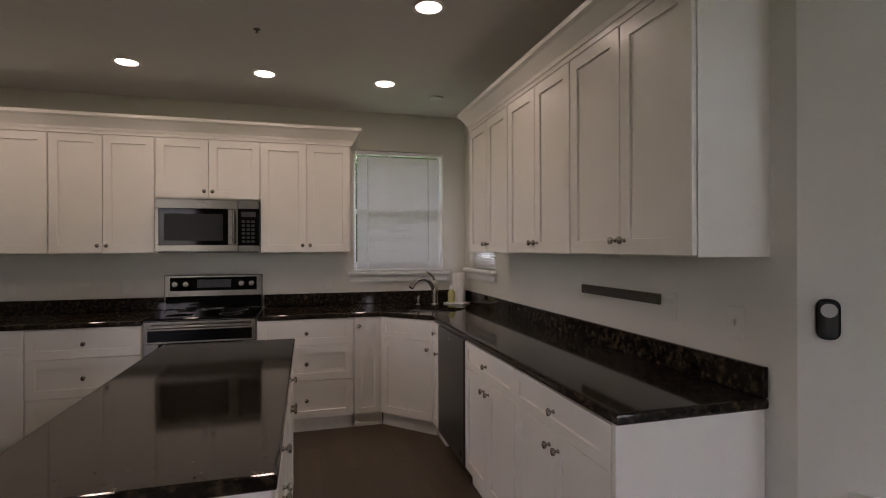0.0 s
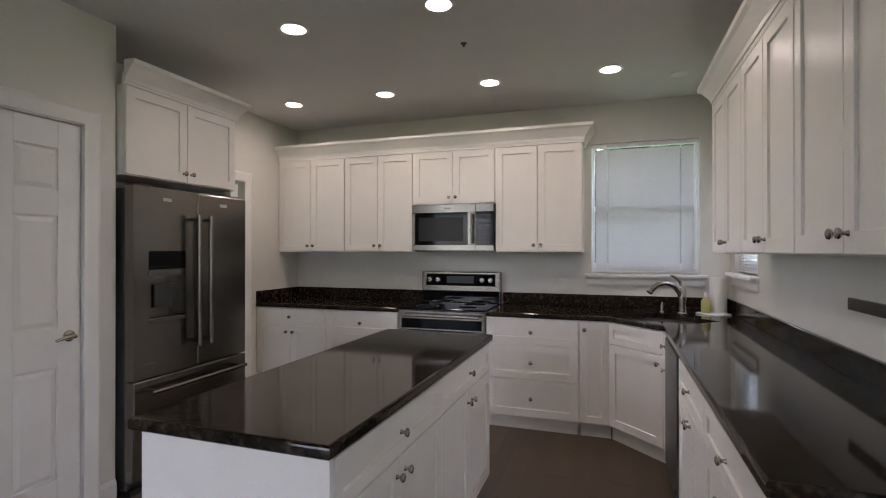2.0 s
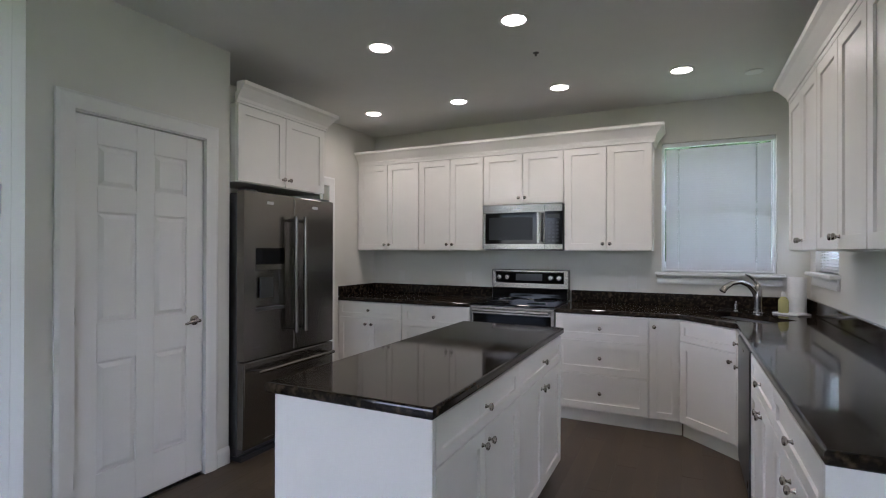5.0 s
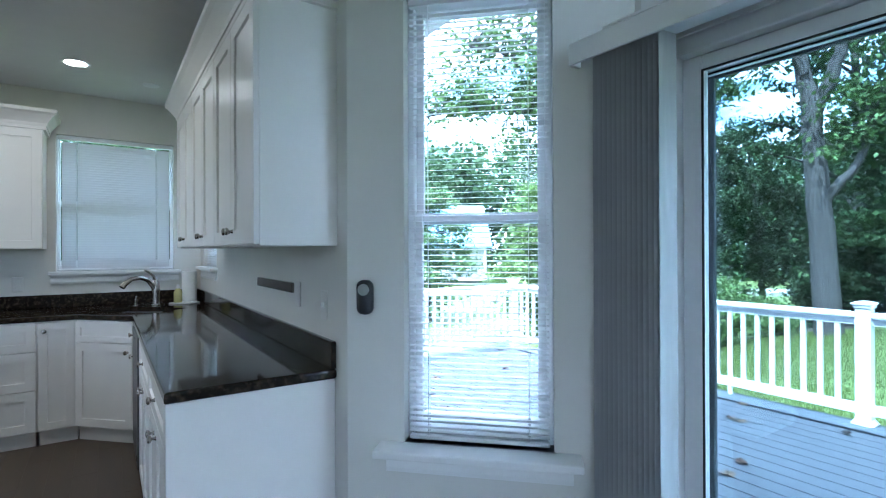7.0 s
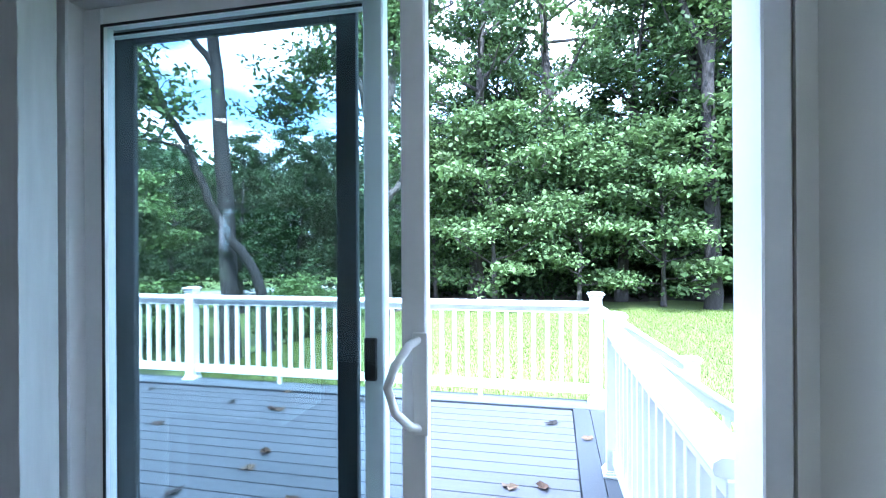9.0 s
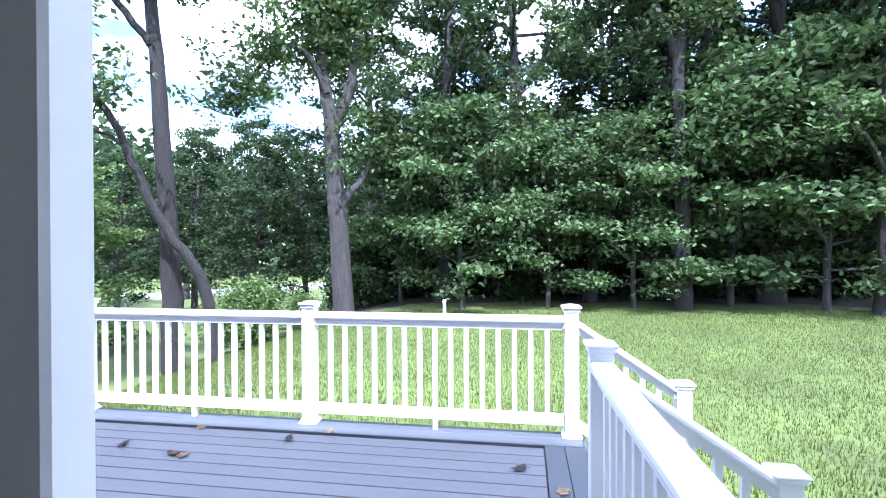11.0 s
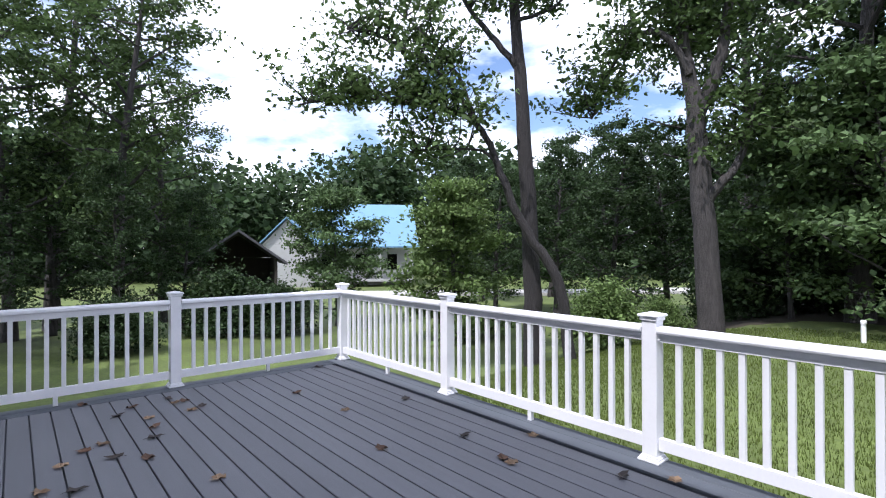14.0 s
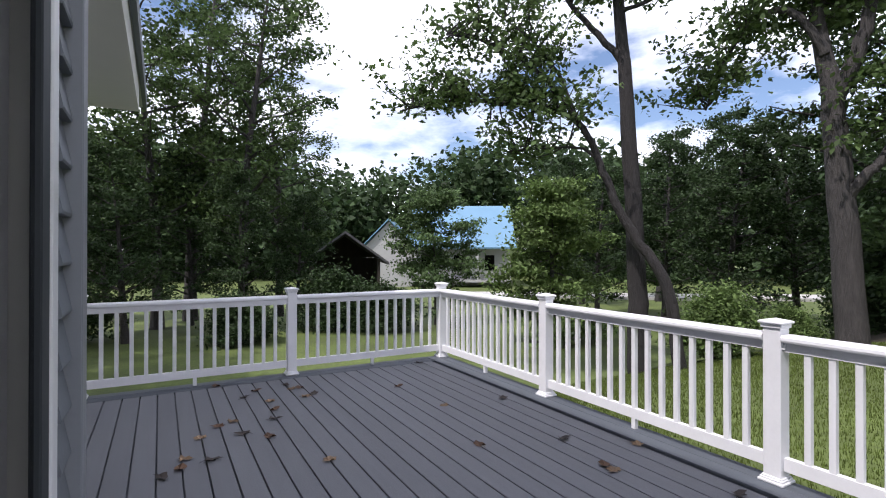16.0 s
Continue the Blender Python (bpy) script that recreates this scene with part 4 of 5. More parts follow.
# ---- ceiling fittings ----
LAMP = glow_mat("lamp_lens", (1.0, 0.86, 0.68), 5.0)
LIGHTS = [(-2.07, 3.77), (-1.19, 3.77), (-0.316, 3.77), (0.552, 3.77), (-1.17, 2.51), (-0.285, 2.51), (0.59, 2.51)]
for x, y in LIGHTS:
    d = thing("downlight", "round recessed ceiling light, lit", "ceiling light", "recessed ceiling lights", pose(x, y, H))
    part("trim_ring", bm_lathe(B(), [(0.088, -0.0005), (0.090, -0.004), (0.082, -0.008), (0.066, -0.006), (0.066, -0.001)], n=32), TRIM, d, smooth=True)
    part("lens", bm_lathe(B(), [(0.0655, -0.0008), (0.0655, -0.0035), (0.0, -0.0045)], n=32), LAMP, d)
    lamp = new("downlight_lamp", bpy.data.lights.new("downlight_lamp", "AREA"))
    lamp.data.shape, lamp.data.size, lamp.data.energy, lamp.data.color = "DISK", 0.13, 0.22, (1.0, 0.84, 0.66)
    lamp.data.spread = radians(150)
    lamp.matrix_world = pose(x, y, H - 0.012)
sp_ = thing("sprinkler_head", "small dark ceiling sprinkler head", "sprinkler", "", pose(-0.30, 3.02, H))
part("rose", bm_lathe(B(), [(0.020, -0.0005), (0.019, -0.004), (0.006, -0.006), (0.005, -0.018), (0.009, -0.019), (0.009, -0.021)]), DARKSTEEL, sp_, smooth=True)
vt = thing("ceiling_cover", "round white ceiling cover plate", "cover plate", "", pose(1.02, 4.02, H))
part("disc", bm_lathe(B(), [(0.06, -0.0005), (0.058, -0.008), (0.0, -0.011)], n=28), WHITEPLASTIC, vt, smooth=True)
sd = thing("smoke_detector", "white round smoke detector on the ceiling", "smoke detector", "", pose(-2.3, 0.78, H))
part("case", bm_lathe(B(), [(0.065, -0.0005), (0.065, -0.02), (0.05, -0.035), (0.0, -0.038)], n=28), WHITEPLASTIC, sd, smooth=True)

# ---- sliding door ----
FX0, FX1 = XS + 0.005, XO - 0.024
sl = tagged(new("door_3"), "white vinyl sliding glass door, pushed open", "door", "", "structure")
fr = B()
for a in ((SL[0], SL[2], SL[0] + 0.055, SL[3], FX1), (SL[1] - 0.055, SL[2], SL[1], SL[3], XS + 0.088), (SL[0] + 0.055, SL[3] - 0.06, SL[1] - 0.055, SL[3], FX1)):
    bm_box(fr, FX0, a[0] + 0.002, a[1], a[4], a[2] - 0.002, a[3] - 0.002, bevel=0.004)
part("frame", fr, VINYL, sl)
part("track", box(FX0, SL[0] + 0.058, SL[2] - 0.018, FX1, SL[1] - 0.058, SL[2] + 0.022, bevel=0.004), STEEL, sl, "aluminium door track")


def slider_panel(name, x, y0, y1, stile=0.075, far=0.075):
    z0, z1 = SL[2] + 0.025, SL[3] - 0.062
    f = B()
    for a in ((y0, z0, y0 + stile, z1), (y1 - far, z0, y1, z1), (y0 + stile, z0, y1 - far, z0 + 0.09), (y0 + stile, z1 - 0.046, y1 - far, z1)):
        bm_box(f, x, a[0], a[1], x + 0.038, a[2], a[3], bevel=0.004)
    p = part(name, f, VINYL, sl)
    glass_pane(box(x + 0.016, y0 + stile, z0 + 0.09, x + 0.022, y1 - far, z1 - 0.046), DOORGLASS, p, 0)
    part("gasket", bm_sweep(B(), [(0, 0), (0.006, 0), (0.006, 0.004), (0, 0.004)], [(x - 0.0005, y0 + stile, z0 + 0.09), (x - 0.0005, y1 - far, z0 + 0.09), (x - 0.0005, y1 - far, z1 - 0.046), (x - 0.0005, y0 + stile, z1 - 0.046)], (-1, 0, 0)), BLACKPLASTIC, p)
    return p


mv = slider_panel("sliding_panel", XS + 0.045, -0.560, 0.353, stile=0.057, far=0.061)
slider_panel("fixed_panel", XS + 0.095, -0.446, 0.402, stile=0.050, far=0.062)
hd = B()
smooth_tube(hd, [(XS + 0.044, -0.545, 1.14), (XS + 0.02, -0.53, 1.13), (XS - 0.005, -0.505, 1.09), (XS - 0.012, -0.49, 1.045), (XS - 0.005, -0.505, 0.99), (XS + 0.02, -0.53, 0.955), (XS + 0.044, -0.545, 0.945)], [0.010] * 7, 12)
bm_box(hd, XS + 0.036, -0.565, 0.93, XS + 0.0445, -0.53, 1.155, bevel=0.003)
part("pull_handle", hd, WHITEPLASTIC, mv, "white curved pull handle", smooth=True)
part("latch_block", box(XS + 0.082, -0.43, 1.03, XS + 0.0945, -0.40, 1.13, bevel=0.003), BLACKPLASTIC, sl)
# insect screen on the outer track
scr = B()
for a in ((-0.347, 0.03, -0.290, 1.955), (0.325, 0.03, 0.393, 1.955), (-0.290, 0.03, 0.325, 0.08), (-0.290, 1.92, 0.325, 1.955)):
    bm_box(scr, XO - 0.010, a[0], a[1], XO + 0.008, a[2], a[3], bevel=0.003)
sf = part("screen_frame", scr, SCREENFRAME, sl, "dark grey screen frame")
part("screen_mesh", box(XO - 0.003, -0.288, 0.082, XO - 0.002, 0.323, 1.918), INSECTMESH, sf, "fine dark insect mesh").visible_shadow = False
# casing inside and valance with the drawn-back vertical blind
casing("door_casing", [(XS - 0.001, SL[0] - 0.03, SL[3] - 0.01), (XS - 0.001, SL[1] - 0.01, SL[3] - 0.01), (XS - 0.001, SL[1] - 0.01, 0)], width=0.075, up=(-1, 0, 0))
casing("transom_casing", [(XS - 0.001, TRN[1] - 0.01, TRN[2] + 0.012), (XS - 0.001, TRN[1] - 0.01, TRN[3] - 0.01), (XS - 0.001, SL[0] - 0.03, TRN[3] - 0.01)], width=0.065, up=(1, 0, 0))
va = thing("blind_valance", "cream blind valance above the sliding door", "valance", "", pose(XS, 0, 0))
part("front_board", box(-0.178, -1.27, 1.977, -0.168, 0.617, 2.048, bevel=0.002), TRIM, va)
part("end_return", box(-0.168, 0.605, 1.977, -0.13, 0.617, 2.048), TRIM, va)
part("head_rail", box(-0.14, -1.26, 2.005, -0.05, 0.53, 2.04, bevel=0.003), VINYL, va)
part("top_board", box(-0.178, -1.27, 2.049, -0.022, 0.48, 2.057), TRIM, va)
VB = mat("vertical_blind_fabric", (0.58, 0.57, 0.56), 0.7, vary=0.05, scale=30, stretch=(1, 1, 0.1), grain=0.08, per_object=0.05)
vb = thing("vertical_blind", "grey-cream vertical blind drawn back beside the sliding door", "blind")
for k in range(14):
    s = B()
    vs = [[s.verts.new((XS - 0.145 + 0.089 * j / 4, 0.006 * math.sin(math.pi * j / 4), z)) for j in range(5)] for z in (0.03, 2.004)]
    for j in range(4):
        s.faces.new((vs[0][j], vs[0][j + 1], vs[1][j + 1], vs[1][j]))
    ob = part("vane", s, VB, vb, smooth=True)
    ob.location = (0.0, 0.313 + 0.0178 * k, 0)
# transom above the door
tr = tagged(new("window_4"), "narrow white transom window above the door", "window", "", "structure")
tf = B()
for a in ((TRN[0], TRN[2], TRN[0] + 0.05, TRN[3]), (TRN[1] - 0.05, TRN[2], TRN[1], TRN[3]), (TRN[0] + 0.05, TRN[2], TRN[1] - 0.05, TRN[2] + 0.045), (TRN[0] + 0.05, TRN[3] - 0.045, TRN[1] - 0.05, TRN[3])):
    bm_box(tf, XS + 0.03, a[0] + 0.001, a[1] + 0.001, XS + 0.10, a[2] - 0.001, a[3] - 0.001, bevel=0.003)
part("window_frame", tf, VINYL, tr)
glass_pane(box(XS + 0.06, TRN[0] + 0.05, TRN[2] + 0.045, XS + 0.066, TRN[1] - 0.05, TRN[3] - 0.045), PANE, tr, 0)

# ---- outside of the house ----
def ground_z(x, y):
    """Lawn height: flat beside the steps, falling gently away to the trees."""
    fall = min(1.55, 0.30 * math.log1p(math.exp((y - 4.2) * 1.2)) / 1.2)
    rise = min(0.25, max(0.0, -y - 3.0) * 0.015)
    far = math.hypot(x - 3, y)
    return -0.66 - fall + rise + 0.05 * math.sin(x * 0.31) * math.cos(y * 0.27) + (0.0 if far < 60 else (far - 60) * 0.01)


g = B()
rs = [0.0, 2, 4, 6, 8, 10, 12, 14, 17, 20, 24, 28, 33, 40, 50, 65, 90, 150, 400, 1500, 4000]
NS = 72
rings = []
for r in rs:
    rings.append([g.verts.new((6 + r * math.cos(a), 1 + r * math.sin(a), ground_z(6 + min(r, 90) * math.cos(a), 1 + min(r, 90) * math.sin(a)))) for a in (2 * math.pi * k / NS for k in range(NS if r else 1))])
for k in range(NS):
    g.faces.new((rings[0][0], rings[1][k], rings[1][(k + 1) % NS]))
for a, b in zip(rings[1:], rings[2:]):
    for k in range(NS):
        g.faces.new((a[k], b[k], b[(k + 1) % NS], a[(k + 1) % NS]))
gr = setting("ground", g, GRASS, "green mown lawn with fallen leaves", "lawn", smooth=True)

# siding courses on the bay's outer faces
CO = (XO, 0.60)   # outer corner of the bay
def siding(name, p, q, z0, z1, holes=()):
    s = tagged(new(name), "grey vinyl lap siding", "siding", "", "structure")
    p, q = Vector((*p, 0)), Vector((*q, 0))
    d = (q - p)
    L_ = d.length
    m = Matrix.Translation(p) @ d.to_track_quat("X", "Z").to_matrix().to_4x4()
    s.matrix_basis = m
    z = z0
    while z < z1 - 0.01:
        spans = [(0.0, L_)]
        for h in holes:
            if h[2] < z + 0.1 and h[3] > z:
                spans = [x for a, b in spans for x in ((a, min(b, h[0])), (max(a, h[1]), b)) if x[1] - x[0] > 0.01]
        for a, b in spans:
            bm = B()
            prof = [(0.0, 0.0), (-0.020, 0.0), (-0.022, 0.006), (-0.003, 0.101), (0.0, 0.101)]
            bm_sweep(bm, [(-y_, z_) for y_, z_ in prof], [(a, 0, z), (b, 0, z)])
            part("siding_course", bm, SIDING, s)
        z += 0.102
    return s


siding("siding_door_wall", (XO - 0.004, -1.32), (XO - 0.004, 0.576), -0.1, 2.98, [(0.0, 1.775, -0.2, 2.11), (0.0, 1.775, 2.14, 2.56)])
cp = setting("corner_post", box(XO - 0.015, 0.576, DK, XO + 0.037, 0.645, 3.0, bevel=0.003), POSTGREY, "grey vinyl corner post", "trim")
et = B()
for a in ((0.395, -0.1, 0.452, 2.09), (SL[0] - 0.06, -0.1, SL[0], 2.09), (SL[0], SL[3], 0.395, SL[3] + 0.07)):
    bm_box(et, XO - 0.019, a[0], a[1], XO + 0.012, a[2], a[3], bevel=0.003)
setting("door_trim", et, VINYL, "white vinyl exterior door trim", "trim")
# house body and roof, which shade the deck
setting("house_upper_wall", box(-7.2, 1.15, H + 0.31, XR + 0.2, YB + 0.2, 5.2), SIDING, "grey sided upper wall", "wall")
rf = B()
bm_prism(rf, [(-8, -6.6), (2.35, -6.6), (2.35, YB + 1.0), (-8, YB + 1.0)], 5.62, 5.72)
setting("roof", rf, ROOFMAT, "dark shingled roof", "roof")
so = setting("soffit", box(XR + 0.2, 1.6, 2.96, 2.36, 5.70, 3.00), SOFFIT, "pale vinyl soffit of the eave", "soffit")
fa = setting("fascia", box(2.362, 1.6, 2.94, 2.40, 5.71, 3.12), SIDING, "grey fascia board", "fascia")
setting("bay_roof", bm_prism(B(), [(XR + 0.1, 1.6), (XO + 0.05, CO[1] + 0.1), (XO + 0.05, -1.6), (XR + 0.1, -2.7)], H + 0.305, H + 0.40), ROOFMAT, "small shingled roof of the bay", "roof")

# ---- deck ----
DX, CY, SX, SY = 5.872, 5.167, 4.406, -1.19
deck = tagged(new("deck"), "grey composite plank deck with a dark border", "deck", "", "structure")
part("joists", box(XR + 0.25, SY - 0.08, DK - 0.24, DX + 0.04, CY + 0.04, DK - 0.030), DECKDARK, deck)
bw_, gap = 0.1385, 0.009
xx = 1.636
while xx < DX - 0.26:
    b = B()
    y0 = SY + 0.22
    if xx < XO + 0.02:
        y0 = CO[1] + (XO + 0.05 - xx) + 0.06
    y1 = CY - 0.20
    bm_box(b, xx, y0, DK - 0.025, min(xx + bw_, DX - 0.215), y1, DK, bevel=0.003)
    part("board", b, DECKMAT, deck)
    xx += bw_ + gap
for x in (DX - 0.205, DX - 0.062):
    part("border_board", box(x, SY - 0.07, DK - 0.025, x + bw_, CY + 0.07, DK + 0.001, bevel=0.003), DECKDARK, deck)
for y in (CY - 0.205 + 0.008, CY - 0.054):
    part("border_board", box(XR + 0.25, y, DK - 0.025, DX - 0.212, y + bw_, DK + 0.001, bevel=0.003), DECKDARK, deck)
for y in (SY - 0.07, SY + 0.073):
    part("border_board", box(XO + 0.05, y, DK - 0.025, DX - 0.212, y + bw_, DK + 0.001, bevel=0.003), DECKDARK, deck)
part("rim_board", box(XR + 0.25, SY - 0.105, DK - 0.30, DX + 0.075, SY - 0.082, DK - 0.026), DECKDARK, deck)
part("rim_board", box(DX + 0.045, SY - 0.08, DK - 0.30, DX + 0.075, CY + 0.075, DK - 0.026), DECKDARK, deck)
part("rim_board", box(XR + 0.25, CY + 0.045, DK - 0.30, DX + 0.04, CY + 0.075, DK - 0.026), DECKDARK, deck)


def rail_post(x, y, z0=DK, h=1.015):
    p = thing("rail_post", "white vinyl railing post with a flat cap", "railing post", "railing posts", pose(x, y, z0))
    part("sleeve", box(-0.052, -0.052, 0.0, 0.052, 0.052, h - 0.04, bevel=0.004), RAILPAINT, p)
    sk_ = B()
    for a, z, zz in ((0.075, 0.001, 0.018), (0.066, 0.018, 0.032), (0.060, 0.032, 0.042)):
        bm_box(sk_, -a, -a, z, a, a, zz, bevel=0.004)
    part("base_skirt", sk_, RAILPAINT, p)
    cp_ = B()
    bm_box(cp_, -0.062, -0.062, h - 0.06, 0.062, 0.062, h - 0.035, bevel=0.004)
    bm_box(cp_, -0.074, -0.074, h - 0.035, 0.074, 0.074, h - 0.016, bevel=0.006)
    vs = [cp_.verts.new((a, b, h - 0.0165)) for a, b in ((-0.07, -0.07), (0.07, -0.07), (0.07, 0.07), (-0.07, 0.07))]
    t = cp_.verts.new((0, 0, h))
    for k in range(4):
        cp_.faces.new((vs[k], vs[(k + 1) % 4], t))
    part("cap", cp_, RAILPAINT, p)
    return p


def rail_section(p, q, z0=DK, z1=None, count=None):
    """A railing between two posts whose foot heights are z0 and z1."""
    z1 = z0 if z1 is None else z1
    P, Q = Vector((*p, z0)), Vector((*q, z1))
    flat = Vector((Q.x - P.x, Q.y - P.y, 0))
    L_ = flat.length
    s = thing("railing", "white vinyl deck railing with square balusters", "railing", "railing sections", Matrix.Translation(P) @ flat.to_track_quat("X", "Z").to_matrix().to_4x4())
    sl_ = (z1 - z0) / L_
    a, b = 0.055, L_ - 0.055
    def bar(name, hw, za, zb, prof=None):
        o = prof or [(-hw, za), (hw, za), (hw, zb), (-hw, zb)]
        part(name, bm_sweep(B(), o, [(a, 0, a * sl_), (b, 0, b * sl_)], (0, 0, 1)), RAILPAINT, s)
    bar("top_rail", 0.03, 0, 0, [(-0.024, 0.815), (0.024, 0.815), (0.024, 0.868), (0.056, 0.876), (0.060, 0.888), (0.058, 0.905), (0.040, 0.918), (-0.040, 0.918), (-0.058, 0.905), (-0.060, 0.888), (-0.056, 0.876), (-0.024, 0.868)])
    bar("bottom_rail", 0.022, 0.085, 0.165)
    n = count or max(2, round((b - a) / 0.125))
    me = None
    for k in range(n - 1):
        x = a + (b - a) * (k + 1) / n
        if me is None:
            me = mesh_of("baluster", box(-0.018, -0.018, 0.14, 0.018, 0.018, 0.85, bevel=0.002), RAILPAINT)
        o = new("baluster", me)
        o.parent, o.location = s, (x, 0, x * sl_)
    if L_ > 1.4 and not sl_:
        part("foot_block", box(L_ / 2 - 0.018, -0.018, 0.001, L_ / 2 + 0.018, 0.018, 0.086), RAILPAINT, s)
    for x in (a + 0.001, b - 0.001):
        part("bracket", box(x - 0.012, -0.034, 0.825 + x * sl_, x + 0.012, 0.034, 0.87 + x * sl_, bevel=0.003), RAILPAINT, s)
    return s


QX = 3.866
posts = [(DX, CY), (DX, 3.049), (DX, 0.924), (DX, SY), (QX, CY), (1.85, CY), (SX, SY)]
for p in posts:
    rail_post(*p)
for a, b in (((DX, SY), (DX, 0.924)), ((DX, 0.924), (DX, 3.049)), ((DX, 3.049), (DX, CY)), ((QX, CY), (DX, CY)), ((1.85, CY), (QX, CY)), ((XO + 0.02, -1.25), (SX, SY))):
    rail_section(a, b)
# steps down to the lawn
FY, FZ = SY - 0.80, -0.62
for x in (DX, SX):
    rail_post(x, FY, FZ)
    rail_section((x, SY), (x, FY), DK, FZ + 0.02)
st = tagged(new("steps"), "grey composite deck steps down to the lawn", "steps", "", "structure")
for k in range(2):
    z = DK - 0.18 * (k + 1)
    for j in range(2):
        y = SY - 0.105 - 0.28 * k - 0.14 * j
        part("tread", box(SX + 0.06, y - 0.136, z - 0.025, DX - 0.06, y, z, bevel=0.003), DECKMAT, st)
    part("riser", box(SX + 0.06, SY - 0.105 - 0.28 * (k + 1) + 0.01, FZ - 0.05, DX - 0.06, SY - 0.105 - 0.28 * (k + 1) + 0.03, z - 0.026), VINYL, st)

# ---- trees ----
def leaf_mesh(name, centres, spreads, per, size, flat, seed, material, along=1.7):
    """A mesh of small folded-diamond leaves, thick about the centres and thin between them."""
    rng = np.random.default_rng(seed)
    c = np.repeat(np.array(centres, float), per, axis=0)
    sp = np.repeat(np.array(spreads, float), per)[:, None]
    n = len(c)
    p = c + rng.normal(size=(n, 3)) * sp * np.array([1, 1, flat])
    nor = rng.normal(size=(n, 3)) * 0.75 + np.array([0, 0, 0.9])
    nor /= np.linalg.norm(nor, axis=1)[:, None]
    u = np.cross(nor, rng.normal(size=(n, 3)))
    u /= np.linalg.norm(u, axis=1)[:, None]
    v = np.cross(nor, u)
    s = (size * rng.uniform(0.6, 1.3, n))[:, None]
    co = np.stack([p - u * s * along / 2, p + v * s / 2 + nor * s * 0.12, p + u * s * along / 2, p - v * s / 2 + nor * s * 0.12], 1).reshape(-1, 3)
    me = bpy.data.meshes.new(name)
    me.vertices.add(4 * n)
    me.vertices.foreach_set("co", co.ravel())
    me.loops.add(4 * n)
    me.loops.foreach_set("vertex_index", np.arange(4 * n, dtype=np.int32))
    me.polygons.add(n)
    me.polygons.foreach_set("loop_start", np.arange(0, 4 * n, 4, dtype=np.int32))
    me.update(calc_edges=True)
    me.materials.append(material)
    return me


def bend(p, d, length, steps, rnd, up=0.0, wander=0.25):
    """Points of a crooked limb that starts at p towards d."""
    pts = [Vector(p)]
    d = Vector(d).normalized()
    for _ in range(steps):
        d = (d + Vector((rnd.uniform(-1, 1), rnd.uniform(-1, 1), rnd.uniform(-1, 1) + up)) * wander).normalized()
        pts.append(pts[-1] + d * (length / steps))
    return pts


def make_tree(label, seed, height, trunk_r, base, crown_r, limbs, per, size, leaf, flat=0.65, bark=BARK, droop=0.0, top=0.35, twigs=4, spread=0.42, name="tree", lean=0.05):
    """A tree at the origin: tapered trunk, crooked limbs, twigs, and leaf clumps at the twig ends."""
    rnd = random.Random(seed)
    t = thing(name, label, "tree" if name == "tree" else "bush", "trees of the wood" if name == "tree" else "bushes")
    wood = B()
    trunk = bend((0, 0, -0.3), (rnd.uniform(-lean, lean), rnd.uniform(-lean, lean), 1), height + 0.3, 9, rnd, 0.6, 0.05)
    nt = len(trunk) - 1
    smooth_tube(wood, trunk, [trunk_r * (1.35 if k == 0 else 1) * (1 - 0.9 * k / nt) + 0.01 for k in range(nt + 1)], 9)
    centres, spreads = [], []
    for k in range(limbs):
        f = (k + rnd.random()) / limbs
        z = base + (height - base) * f
        q = min(nt - 1e-3, (z + 0.3) / (height + 0.3) * nt)
        i = int(q)
        p = trunk[i].lerp(trunk[i + 1], q - i)
        prof = math.sin(math.pi * min(1, 0.22 + 0.78 * f) ** 0.8) ** 0.6 if f < 1 else 0.3
        reach = crown_r * max(top, prof) * rnd.uniform(0.65, 1.1)
        a = k * 2.4 + rnd.uniform(-0.5, 0.5)
        lm = bend(p, (math.cos(a), math.sin(a), rnd.uniform(0.15, 0.6) - droop), reach, 5, rnd, -0.1 - droop, 0.22)
        r0 = max(0.018, trunk_r * 0.38 * (1 - 0.7 * f))
        smooth_tube(wood, lm, [r0 * (1 - 0.85 * j / 5) + 0.004 for j in range(6)], 5)
        for j in range(twigs):
            w = 0.35 + 0.65 * (j + rnd.random()) / twigs
            q = min(4.999, w * 5)
            e = lm[int(q)].lerp(lm[int(q) + 1], q % 1)
            tw = bend(e, (rnd.uniform(-1, 1), rnd.uniform(-1, 1), rnd.uniform(-0.2, 0.5) - droop), crown_r * rnd.uniform(0.12, 0.3), 2, rnd, 0, 0.3)
            smooth_tube(wood, tw, [0.012, 0.008, 0.004], 3)
            centres += [tw[1], tw[2]]
            spreads += [spread * rnd.uniform(0.6, 1.0), spread * rnd.uniform(0.6, 1.2)]
    part("trunk", wood, bark, t, smooth=True)
    cr_ = new("crown", leaf_mesh("crown", [tuple(c) for c in centres], spreads, per, size, flat, seed, leaf))
    cr_.parent = t
    return t


